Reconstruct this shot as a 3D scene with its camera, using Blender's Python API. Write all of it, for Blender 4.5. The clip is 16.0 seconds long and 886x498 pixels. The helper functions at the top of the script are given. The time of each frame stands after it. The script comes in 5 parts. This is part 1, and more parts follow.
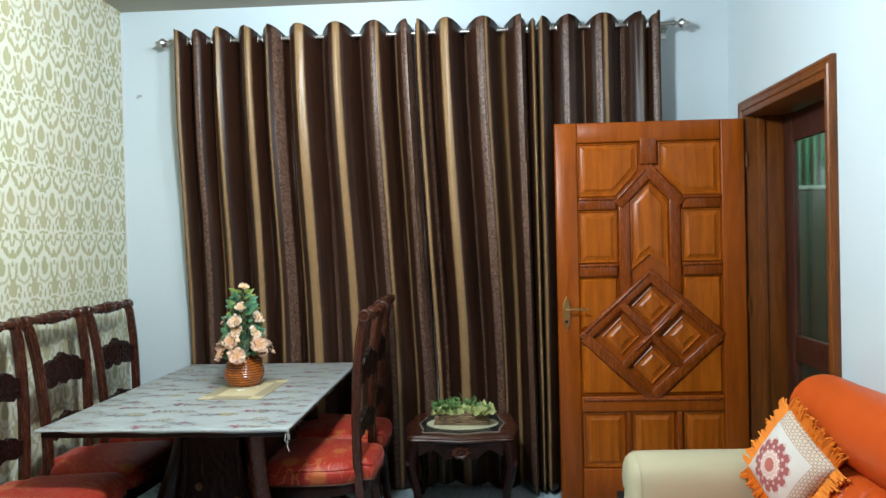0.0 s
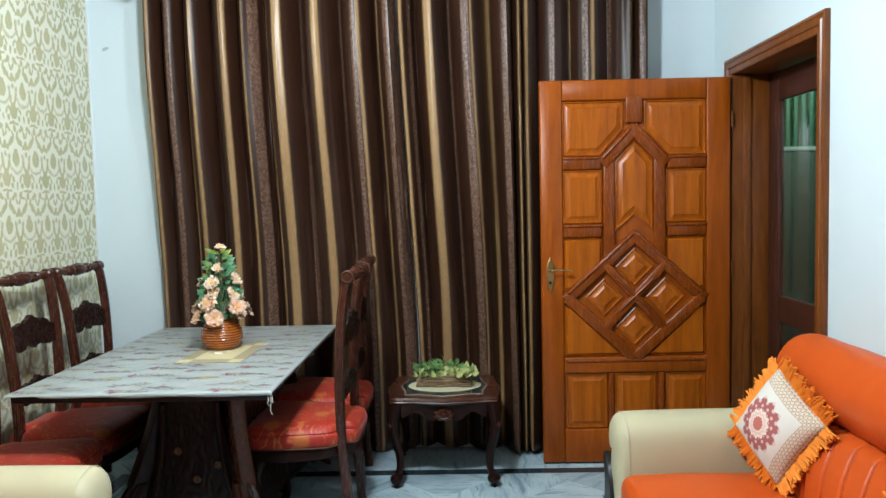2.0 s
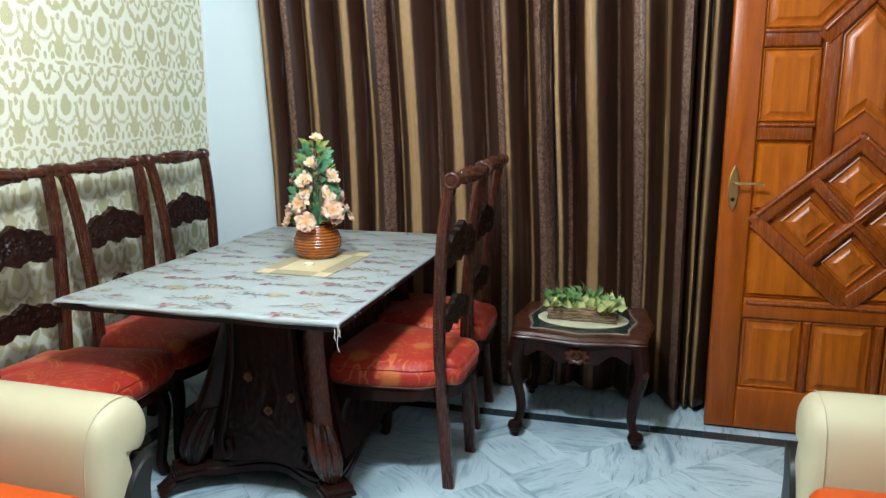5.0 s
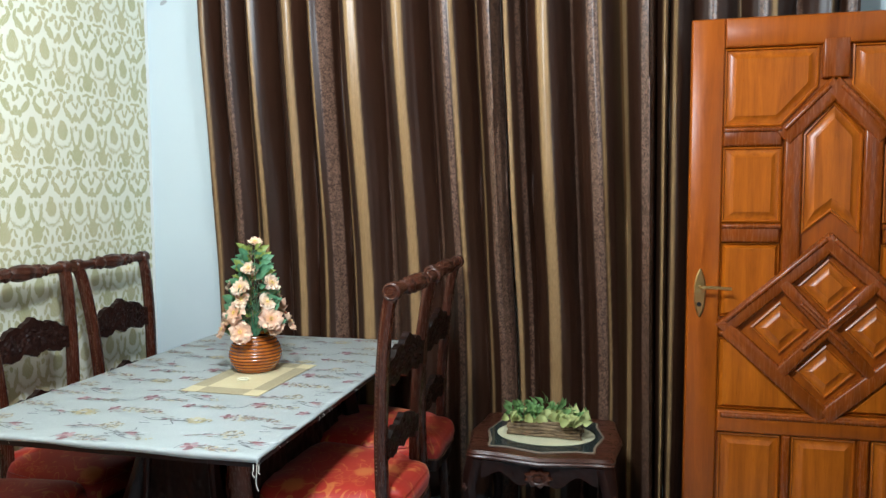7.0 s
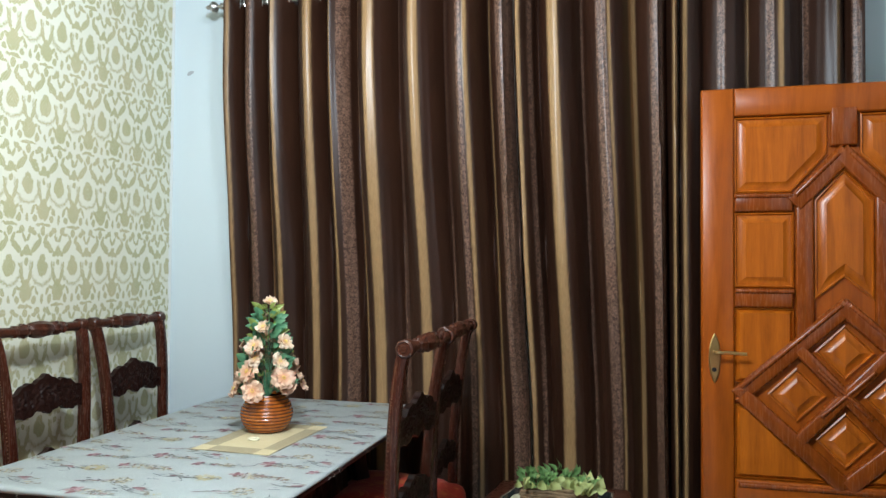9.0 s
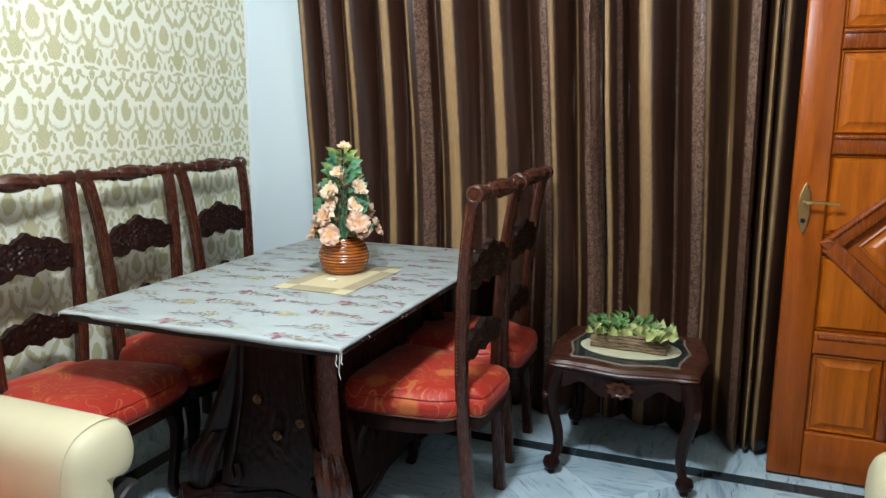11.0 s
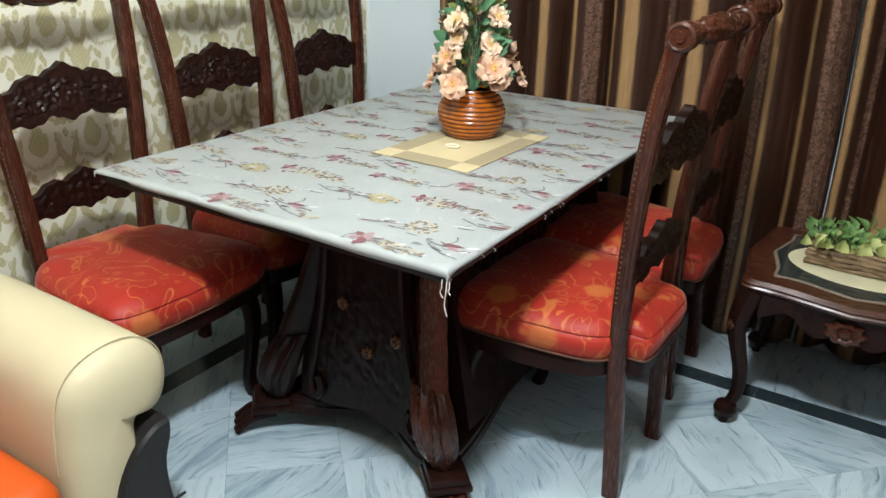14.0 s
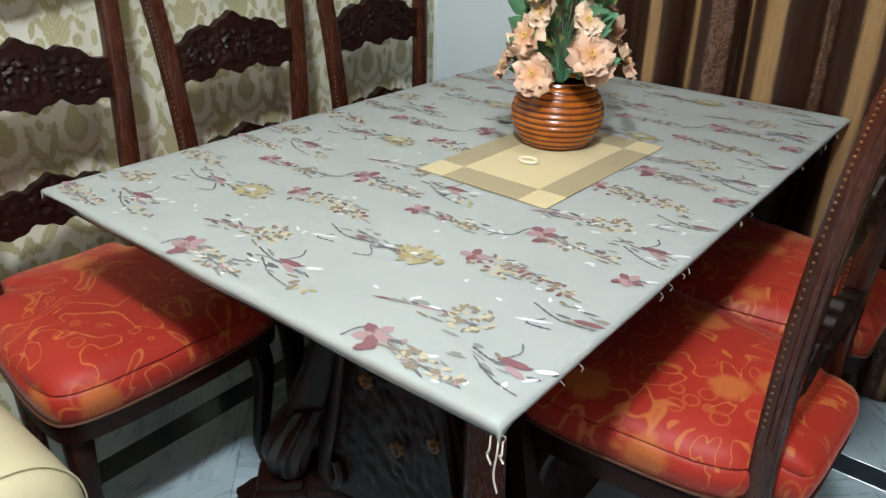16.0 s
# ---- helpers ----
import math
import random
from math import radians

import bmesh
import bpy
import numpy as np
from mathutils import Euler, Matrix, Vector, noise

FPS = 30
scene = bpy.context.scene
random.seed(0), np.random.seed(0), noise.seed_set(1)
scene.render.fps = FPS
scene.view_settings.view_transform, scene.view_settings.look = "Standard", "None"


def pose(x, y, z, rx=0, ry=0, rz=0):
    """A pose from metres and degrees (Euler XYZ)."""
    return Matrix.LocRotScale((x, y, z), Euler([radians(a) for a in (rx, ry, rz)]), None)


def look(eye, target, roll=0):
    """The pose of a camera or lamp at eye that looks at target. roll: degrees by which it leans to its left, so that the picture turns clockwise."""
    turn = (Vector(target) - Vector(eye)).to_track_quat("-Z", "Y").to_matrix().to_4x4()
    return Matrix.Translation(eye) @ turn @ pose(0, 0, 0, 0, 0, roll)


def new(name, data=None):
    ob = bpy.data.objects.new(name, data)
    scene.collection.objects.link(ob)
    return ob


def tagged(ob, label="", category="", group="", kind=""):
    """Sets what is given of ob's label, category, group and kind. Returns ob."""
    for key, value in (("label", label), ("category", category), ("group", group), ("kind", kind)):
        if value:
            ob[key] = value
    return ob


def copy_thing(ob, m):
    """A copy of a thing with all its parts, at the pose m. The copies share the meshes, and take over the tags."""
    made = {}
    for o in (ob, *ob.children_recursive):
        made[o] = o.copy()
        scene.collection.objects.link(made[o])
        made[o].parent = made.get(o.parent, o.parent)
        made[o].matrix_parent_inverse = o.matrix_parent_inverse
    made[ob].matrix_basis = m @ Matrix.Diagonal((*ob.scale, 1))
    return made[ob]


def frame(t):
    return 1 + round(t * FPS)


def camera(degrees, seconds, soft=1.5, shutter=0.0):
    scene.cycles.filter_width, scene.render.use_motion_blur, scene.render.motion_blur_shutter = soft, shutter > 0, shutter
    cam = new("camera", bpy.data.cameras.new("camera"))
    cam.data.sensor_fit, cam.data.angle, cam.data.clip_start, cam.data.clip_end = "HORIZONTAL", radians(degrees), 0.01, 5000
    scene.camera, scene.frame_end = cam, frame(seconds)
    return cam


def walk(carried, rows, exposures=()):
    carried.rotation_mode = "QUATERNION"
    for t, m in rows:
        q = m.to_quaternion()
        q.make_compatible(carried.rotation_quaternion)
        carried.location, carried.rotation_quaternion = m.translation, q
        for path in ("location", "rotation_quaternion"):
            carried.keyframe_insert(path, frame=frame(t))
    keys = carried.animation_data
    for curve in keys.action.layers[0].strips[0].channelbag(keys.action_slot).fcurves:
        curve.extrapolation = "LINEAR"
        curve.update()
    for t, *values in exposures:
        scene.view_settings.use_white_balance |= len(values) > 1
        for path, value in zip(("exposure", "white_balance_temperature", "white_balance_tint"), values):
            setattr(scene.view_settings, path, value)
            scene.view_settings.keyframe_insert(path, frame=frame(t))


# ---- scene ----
cam = camera(61.9, 16.0)
PATH = [
    (0, (0.466, 0.261, 1.485), (0.353, 2.257, 1.465), -1.3),
    (0.5, (0.44, 0.282, 1.471), (0.362, 2.28, 1.428), -1.3),
    (1, (0.419, 0.296, 1.469), (0.379, 2.294, 1.405), -1.3),
    (1.5, (0.392, 0.32, 1.473), (0.361, 2.318, 1.391), -1.4),
    (2, (0.397, 0.34, 1.462), (0.362, 2.336, 1.344), -1.2),
    (2.5, (0.399, 0.403, 1.441), (0.369, 2.394, 1.253), -1.9),
    (3, (0.467, 0.539, 1.449), (0.28, 2.51, 1.165), -1.1),
    (3.5, (0.517, 0.673, 1.413), (0.185, 2.622, 1.106), -0.4),
    (6, (0.551, 1.332, 1.421), (0.033, 3.217, 1.002), 0.0),
    (6.5, (0.592, 1.366, 1.442), (0.116, 3.285, 1.144), 0.1),
    (7, (0.605, 1.358, 1.465), (0.14, 3.298, 1.313), -0.2),
    (7.5, (0.593, 1.331, 1.425), (0.15, 3.281, 1.44), 0.1),
    (8, (0.591, 1.321, 1.405), (0.179, 3.276, 1.497), 0.1),
    (10.3, (0.639, 1.355, 1.432), (-0.001, 3.243, 1.27), 0.4),
    (10.5, (0.628, 1.358, 1.409), (-0.014, 3.24, 1.196), 0.3),
    (11, (0.637, 1.38, 1.399), (-0.066, 3.219, 1.043), 0.4),
    (11.5, (0.59, 1.423, 1.383), (-0.211, 3.201, 0.94), 0.2),
    (12, (0.483, 1.547, 1.369), (-0.356, 3.296, 0.882), 0.7),
    (12.5, (0.369, 1.653, 1.368), (-0.405, 3.407, 0.799), -0.1),
    (13, (0.313, 1.756, 1.348), (-0.453, 3.469, 0.656), -0.2),
    (13.5, (0.326, 1.931, 1.338), (-0.531, 3.606, 0.661), 1.9),
    (14, (0.305, 2.055, 1.324), (-0.656, 3.627, 0.545), 1.8),
    (14.5, (0.164, 2.201, 1.315), (-0.737, 3.787, 0.494), 1.6),
    (15, (0.053, 2.305, 1.31), (-0.785, 3.899, 0.44), 0.0),
    (15.5, (0.023, 2.422, 1.305), (-0.907, 3.998, 0.497), 0.4),
    (16, (0.019, 2.558, 1.287), (-1.091, 3.967, 0.401), 1.3),
]
TINTS = [(0, 0.05, 6150, 4.5), (1.0, 0.05, 6150, 4.5), (2.0, 0.20, 6150, 4.8), (3.5, 0.36, 6100, 5.5), (6.5, 0.36, 6100, 6.2), (8, 0.18, 6100, 6.5), (10.5, 0.22, 6150, 7.5), (11.5, 0.38, 6250, 9.0), (13, 0.56, 6600, 11.0), (14.5, 0.24, 6700, 10.5), (16, 0.12, 6650, 10.5)]
walk(cam, [(t, look(eye, target, roll)) for t, eye, target, roll in PATH], TINTS)

# ---- light ----
world = bpy.data.worlds.new("world")
scene.world = world
world.use_nodes = True
world.node_tree.nodes["Background"].inputs[0].default_value = (0.02, 0.025, 0.03, 1)
world.node_tree.nodes["Background"].inputs[1].default_value = 0.3


def lamp(name, kind, at, target, power, colour, size):
    data = bpy.data.lights.new(name, kind)
    data.energy, data.color = power, colour
    if kind == "AREA":
        data.shape, data.size = "DISK", size
    else:
        data.shadow_soft_size = size
    ob = new(name, data)
    ob.matrix_world = look(at, target)
    return ob


lamp("ceiling_lamp_light", "POINT", (-0.05, 2.30, 2.62), (-0.05, 2.30, 0), 218, (0.83, 0.92, 1.0), 0.10)
lamp("table_lamp_light", "POINT", (-0.30, 3.45, 2.75), (-0.30, 3.45, 0), 32, (0.86, 0.93, 1.0), 0.08)


# ---- materials ----
class Shade:
    """A node material written as sums."""

    def __init__(self, name):
        self.mat = bpy.data.materials.new(name)
        self.mat.use_nodes = True
        self.tree = self.mat.node_tree
        self.bsdf = self.tree.nodes["Principled BSDF"]

    def node(self, kind, operation=None, data_type=None, interpolation_type=None, rotation_type=None, feature=None):
        n = self.tree.nodes.new(kind)
        if operation:
            n.operation = operation
        if data_type:
            n.data_type = data_type
        if interpolation_type:
            n.interpolation_type = interpolation_type
        if rotation_type:
            n.rotation_type = rotation_type
        if feature:
            n.feature = feature
        return n

    def plug(self, socket, value):
        if isinstance(value, bpy.types.NodeSocket):
            self.tree.links.new(value, socket)
        else:
            socket.default_value = value

    def coords(self, kind="Object"):
        return self.node("ShaderNodeTexCoord").outputs[kind]

    def xyz(self, vector):
        n = self.node("ShaderNodeSeparateXYZ")
        self.plug(n.inputs[0], vector)
        return n.outputs

    def vec(self, x, y, z=0.0):
        n = self.node("ShaderNodeCombineXYZ")
        for s, v in zip(n.inputs, (x, y, z)):
            self.plug(s, v)
        return n.outputs[0]

    def m(self, op, a, b=0.0, c=0.0):
        n = self.node("ShaderNodeMath", operation=op)
        for s, v in zip(n.inputs, (a, b, c)):
            self.plug(s, v)
        return n.outputs[0]

    def scaled(self, vector, sx, sy, sz):
        n = self.node("ShaderNodeVectorMath", operation="MULTIPLY")
        self.plug(n.inputs[0], vector)
        n.inputs[1].default_value = (sx, sy, sz)
        return n.outputs[0]

    def added(self, a, b):
        n = self.node("ShaderNodeVectorMath", operation="ADD")
        self.plug(n.inputs[0], a)
        self.plug(n.inputs[1], b)
        return n.outputs[0]

    def noise(self, vector, scale, detail=4.0, rough=0.55, distortion=0.0):
        n = self.node("ShaderNodeTexNoise")
        self.plug(n.inputs["Vector"], vector)
        for key, value in (("Scale", scale), ("Detail", detail), ("Roughness", rough), ("Distortion", distortion)):
            self.plug(n.inputs[key], value)
        return n.outputs["Fac"]

    def ramp(self, fac, *stops):
        n = self.node("ShaderNodeValToRGB")
        self.plug(n.inputs[0], fac)
        e = n.color_ramp.elements
        while len(e) < len(stops):
            e.new(0.5)
        for el, (p, c) in zip(e, stops):
            el.position, el.color = p, (*c, 1) if len(c) == 3 else c
        return n.outputs[0]

    def step(self, value, low, high):
        n = self.node("ShaderNodeMapRange", interpolation_type="SMOOTHSTEP")
        for key, v in (("Value", value), ("From Min", low), ("From Max", high), ("To Min", 0.0), ("To Max", 1.0)):
            self.plug(n.inputs[key], v)
        return n.outputs[0]

    def mix(self, fac, a, b):
        n = self.node("ShaderNodeMix", data_type="RGBA")
        self.plug(n.inputs[0], fac)
        for s, v in zip((n.inputs[6], n.inputs[7]), (a, b)):
            self.plug(s, v if isinstance(v, bpy.types.NodeSocket) else (*v, 1))
        return n.outputs[2]

    def bump(self, height, strength=0.3, distance=0.005):
        n = self.node("ShaderNodeBump")
        n.inputs["Strength"].default_value, n.inputs["Distance"].default_value = strength, distance
        self.plug(n.inputs["Height"], height)
        self.tree.links.new(n.outputs[0], self.bsdf.inputs["Normal"])

    def done(self, colour, rough=0.5, metal=0.0, **more):
        self.plug(self.bsdf.inputs["Base Color"], colour if isinstance(colour, bpy.types.NodeSocket) else (*colour, 1))
        self.plug(self.bsdf.inputs["Roughness"], rough)
        self.plug(self.bsdf.inputs["Metallic"], metal)
        for key, value in more.items():
            self.plug(self.bsdf.inputs[key.replace("_", " ")], value)
        return self.mat


def paint(name, colour, rough=0.6, grain=0.03, relief=0.08, scale=60):
    s = Shade(name)
    p = s.coords()
    n = s.noise(p, 1.7, 5)
    dark = tuple(c * (1 - 2.2 * grain) for c in colour)
    s.bump(s.noise(p, scale, 3), relief, 0.002)
    return s.done(s.mix(n, dark, colour), rough)


def wood(name, dark, light, rough=0.35, along="z", scale=1.0, coat=0.0, gloss=0.3):
    s = Shade(name)
    p = s.coords()
    rnd = s.node("ShaderNodeObjectInfo").outputs["Random"]
    off = s.m("MULTIPLY", rnd, 7.0)
    p = s.added(p, s.vec(off, off, off))
    k = {"x": (1.2, 14, 14), "y": (14, 1.2, 14), "z": (14, 14, 1.2)}[along]
    q = s.scaled(p, *[v * scale for v in k])
    g = s.noise(q, 2.2, 6, 0.6, 0.8)
    fine = s.noise(s.scaled(q, 6, 6, 6), 3.0, 3)
    c = s.ramp(s.m("ADD", s.m("MULTIPLY", g, 0.8), s.m("MULTIPLY", fine, 0.2)), (0.3, dark), (0.68, light))
    c = s.mix(s.m("MULTIPLY", s.step(s.noise(p, 6, 5), 0.5, 0.75), 0.35), c, dark)
    s.bump(fine, 0.12, 0.001)
    return s.done(c, s.m("ADD", s.m("MULTIPLY", fine, 0.15), rough - 0.07), Coat_Weight=coat, Coat_Roughness=0.2, Specular_IOR_Level=gloss)


WALL_WHITE = paint("white wall paint", (0.60, 0.675, 0.70), 0.62, 0.02, 0.06)
# Even ceiling tone, set by how much light should bounce off it.
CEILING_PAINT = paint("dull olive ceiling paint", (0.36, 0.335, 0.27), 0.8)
DOOR_WOOD = wood("varnished orange brown wood", (0.19, 0.036, 0.002), (0.35, 0.078, 0.004), 0.32, "z", 0.7, 0.0, 0.28)
PANEL_WOOD = wood("varnished honey orange wood", (0.22, 0.045, 0.002), (0.46, 0.115, 0.006), 0.30, "z", 0.8, 0.0, 0.28)
MOULDING_WOOD = wood("varnished red brown wood", (0.135, 0.025, 0.002), (0.26, 0.054, 0.004), 0.26, "z", 0.7, 0.0, 0.42)
FRAME_WOOD = wood("door frame wood", (0.09, 0.024, 0.003), (0.21, 0.060, 0.008), 0.40, "z", 1.0, 0.2)
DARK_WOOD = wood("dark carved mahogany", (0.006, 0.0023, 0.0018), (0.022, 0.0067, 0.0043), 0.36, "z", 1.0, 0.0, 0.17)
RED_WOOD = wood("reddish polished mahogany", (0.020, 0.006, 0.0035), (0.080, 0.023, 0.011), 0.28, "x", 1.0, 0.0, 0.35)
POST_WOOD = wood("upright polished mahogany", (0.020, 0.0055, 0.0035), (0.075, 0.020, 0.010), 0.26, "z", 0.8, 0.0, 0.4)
BLACK_WOOD = wood("black stained wood", (0.008, 0.007, 0.007), (0.02, 0.017, 0.016), 0.4)
BRASS = Shade("brushed brass").done((0.62, 0.46, 0.2), 0.3, 1.0)
STEEL = Shade("brushed steel").done((0.5, 0.48, 0.45), 0.35, 1.0)


def leather(name, colour, rough=0.4):
    s = Shade(name)
    p = s.coords()
    v = s.node("ShaderNodeTexVoronoi", feature="DISTANCE_TO_EDGE")
    s.plug(v.inputs["Vector"], p)
    v.inputs["Scale"].default_value = 260
    n = s.noise(p, 3.5, 5)
    s.bump(s.m("ADD", s.m("MULTIPLY", v.outputs[0], 0.5), s.m("MULTIPLY", s.noise(p, 14, 3), 0.6)), 0.14, 0.004)
    return s.done(s.mix(n, tuple(c * 0.86 for c in colour), colour), s.m("ADD", s.m("MULTIPLY", n, 0.14), rough - 0.07), Specular_IOR_Level=0.25)


CREAM = leather("cream leather", (0.51, 0.455, 0.295), 0.45)
ORANGE = leather("orange leather", (0.56, 0.082, 0.010), 0.42)


# ---- mesh helpers ----
def mesh_of(bm, name, mats, smooth=True, auto=35):
    bmesh.ops.recalc_face_normals(bm, faces=bm.faces[:])
    data = bpy.data.meshes.new(name)
    if smooth:
        for f in bm.faces:
            f.smooth = True
        for e in bm.edges:
            if len(e.link_faces) == 2 and e.calc_face_angle(0) > radians(auto):
                e.smooth = False
    bm.to_mesh(data)
    bm.free()
    for m in mats if isinstance(mats, (list, tuple)) else [mats]:
        data.materials.append(m)
    return data


def part(name, bm, material, parent=None, label="", at=None, auto=35):
    """Links a bmesh as one mesh object, under parent where there is one."""
    ob = new(name, mesh_of(bm, name, material, True, auto))
    if parent:
        ob.parent = parent
    if at is not None:
        ob.matrix_local = at
    if label:
        ob["label"] = label
    return ob


def thing(name, at, label, category, group=""):
    ob = new(name)
    ob.empty_display_size = 0.1
    ob.matrix_world = at
    return tagged(ob, label, category, group)


def box(lo, hi, bevel=0.0, seg=2, bm=None):
    bm = bm or bmesh.new()
    made = bmesh.ops.create_cube(bm, size=1)["verts"]
    for v in made:
        v.co = Vector([(a + b) / 2 + c * (b - a) for a, b, c in zip(lo, hi, v.co)])
    if bevel:
        edges = list({e for v in made for e in v.link_edges})
        bmesh.ops.bevel(bm, geom=edges, offset=bevel, segments=seg, profile=0.5, affect="EDGES")
    return bm


def loft(rings, closed=True, caps=True, bm=None):
    """Skin through rings of equal length."""
    bm = bm or bmesh.new()
    rows = [[bm.verts.new(p) for p in ring] for ring in rings]
    n = len(rows[0])
    for a, b in zip(rows, rows[1:]):
        for i in range(n if closed else n - 1):
            j = (i + 1) % n
            bm.faces.new((a[i], a[j], b[j], b[i]))
    if caps and closed:
        bm.faces.new(rows[0][::-1])
        bm.faces.new(rows[-1])
    return bm


def lathe(profile, n=20, bm=None, axis="z", at=(0, 0, 0)):
    """profile: (radius, height)."""
    rings = []
    for r, h in profile:
        ring = []
        for i in range(n):
            a = 2 * math.pi * i / n
            p = (r * math.cos(a), r * math.sin(a), h)
            p = {"z": p, "y": (p[0], p[2], p[1]), "x": (p[2], p[0], p[1])}[axis]
            ring.append(Vector(p) + Vector(at))
        rings.append(ring)
    return loft(rings, bm=bm)


def spline(points, n):
    """Smooth points through a few given ones (Catmull-Rom)."""
    p = [Vector(q) for q in points]
    p = [2 * p[0] - p[1], *p, 2 * p[-1] - p[-2]]
    out = []
    for i in range(1, len(p) - 2):
        for k in range(n):
            t = k / n
            a, b, c, d = p[i - 1 : i + 3]
            out.append(0.5 * ((2 * b) + (c - a) * t + (2 * a - 5 * b + 4 * c - d) * t * t + (3 * b - a - 3 * c + d) * t ** 3))
    return out + [p[-2]]


def sweep(path, width, depth, side=(0, 1, 0), n=12, power=3.0, bm=None):
    """A bar along a path; width along side, depth across it; each a number or a function of 0..1."""
    rings, side = [], Vector(side).normalized()
    for i, p in enumerate(path):
        t = i / (len(path) - 1)
        d = (path[min(i + 1, len(path) - 1)] - path[max(i - 1, 0)]).normalized()
        across = d.cross(side).normalized()
        w = (width(t) if callable(width) else width) / 2
        h = (depth(t) if callable(depth) else depth) / 2
        ring = []
        for k in range(n):
            a = 2 * math.pi * (k + 0.5) / n
            c, s = math.cos(a), math.sin(a)
            c, s = math.copysign(abs(c) ** (2 / power), c), math.copysign(abs(s) ** (2 / power), s)
            ring.append(p + side * (w * c) + across * (h * s))
        rings.append(ring)
    return loft(rings, bm=bm)


def inset_poly(poly, d):
    """A convex polygon (counter-clockwise) moved in by d."""
    lines, out, n = [], [], len(poly)
    for i in range(n):
        a, b = Vector(poly[i]), Vector(poly[(i + 1) % n])
        t = (b - a).normalized()
        nrm = Vector((-t.y, t.x))
        lines.append((a + nrm * d, t))
    for i in range(n):
        (p, r), (q, s) = lines[i - 1], lines[i]
        k = r.x * s.y - r.y * s.x
        u = ((q - p).x * s.y - (q - p).y * s.x) / k if abs(k) > 1e-6 else 0
        out.append(p + r * u)
    return out


def ccw(poly):
    area = sum(a[0] * b[1] - b[0] * a[1] for a, b in zip(poly, poly[1:] + poly[:1]))
    return poly if area > 0 else poly[::-1]


def slab_poly(poly, steps, bm=None):
    """A raised piece in the x, z plane: steps of (inset, y), the last one closed."""
    poly = ccw([tuple(p) for p in poly])
    rings = []
    for d, y in steps:
        pts = inset_poly(poly, d) if d else [Vector(p) for p in poly]
        rings.append([Vector((p[0], y, p[1])) for p in pts])
    return loft(rings, bm=bm)


# ---- the room ----
WL, WR, WB, WF, TOP = -1.75, 1.93, 4.74, -4.5, 2.95


def structure(name, bm, mats, label, category):
    return tagged(part(name, bm, mats), label, category, kind="structure")


structure("wall_back", box((WL - 0.15, WB, -0.1), (WR + 0.15, WB + 0.2, TOP)), WALL_WHITE, "white painted wall behind the long striped curtain", "wall")
# Unseen end wall, kept dark brown so little light bounces back.
structure("wall_rear", box((WL - 0.15, WF - 0.15, -0.1), (WR + 0.15, WF, TOP)), paint("brown wall paint", (0.10, 0.08, 0.06)), "unseen dark brown end wall that cuts bounced light", "wall")
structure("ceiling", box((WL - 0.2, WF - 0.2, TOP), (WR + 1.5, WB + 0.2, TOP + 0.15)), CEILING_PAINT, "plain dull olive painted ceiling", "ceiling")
# right wall with the doorway
DY0, DY1, DTOP = 3.48, 4.44, 2.14
# Added unseen side walls, dark to cut the light bounced into the room.
UNSEEN_DARK = paint("dark brown for unseen walls", (0.12, 0.09, 0.065))
structure("wall_unseen", box((WR, WF, -0.1), (WR + 0.23, 1.2, TOP), bm=box((WL - 0.15, WF, -0.1), (WL - 0.002, 1.0, TOP))), UNSEEN_DARK, "added unseen dark brown side walls that cut bounced light", "wall")
bm = box((WR, 1.2, -0.1), (WR + 0.23, DY0 - 0.03, TOP))
box((WR, DY1 + 0.03, -0.1), (WR + 0.23, WB, TOP), bm=bm)
box((WR, DY0 - 0.03, DTOP + 0.03), (WR + 0.23, DY1 + 0.03, TOP), bm=bm)
structure("wall_right", bm, WALL_WHITE, "white painted wall with a wooden doorway", "wall")


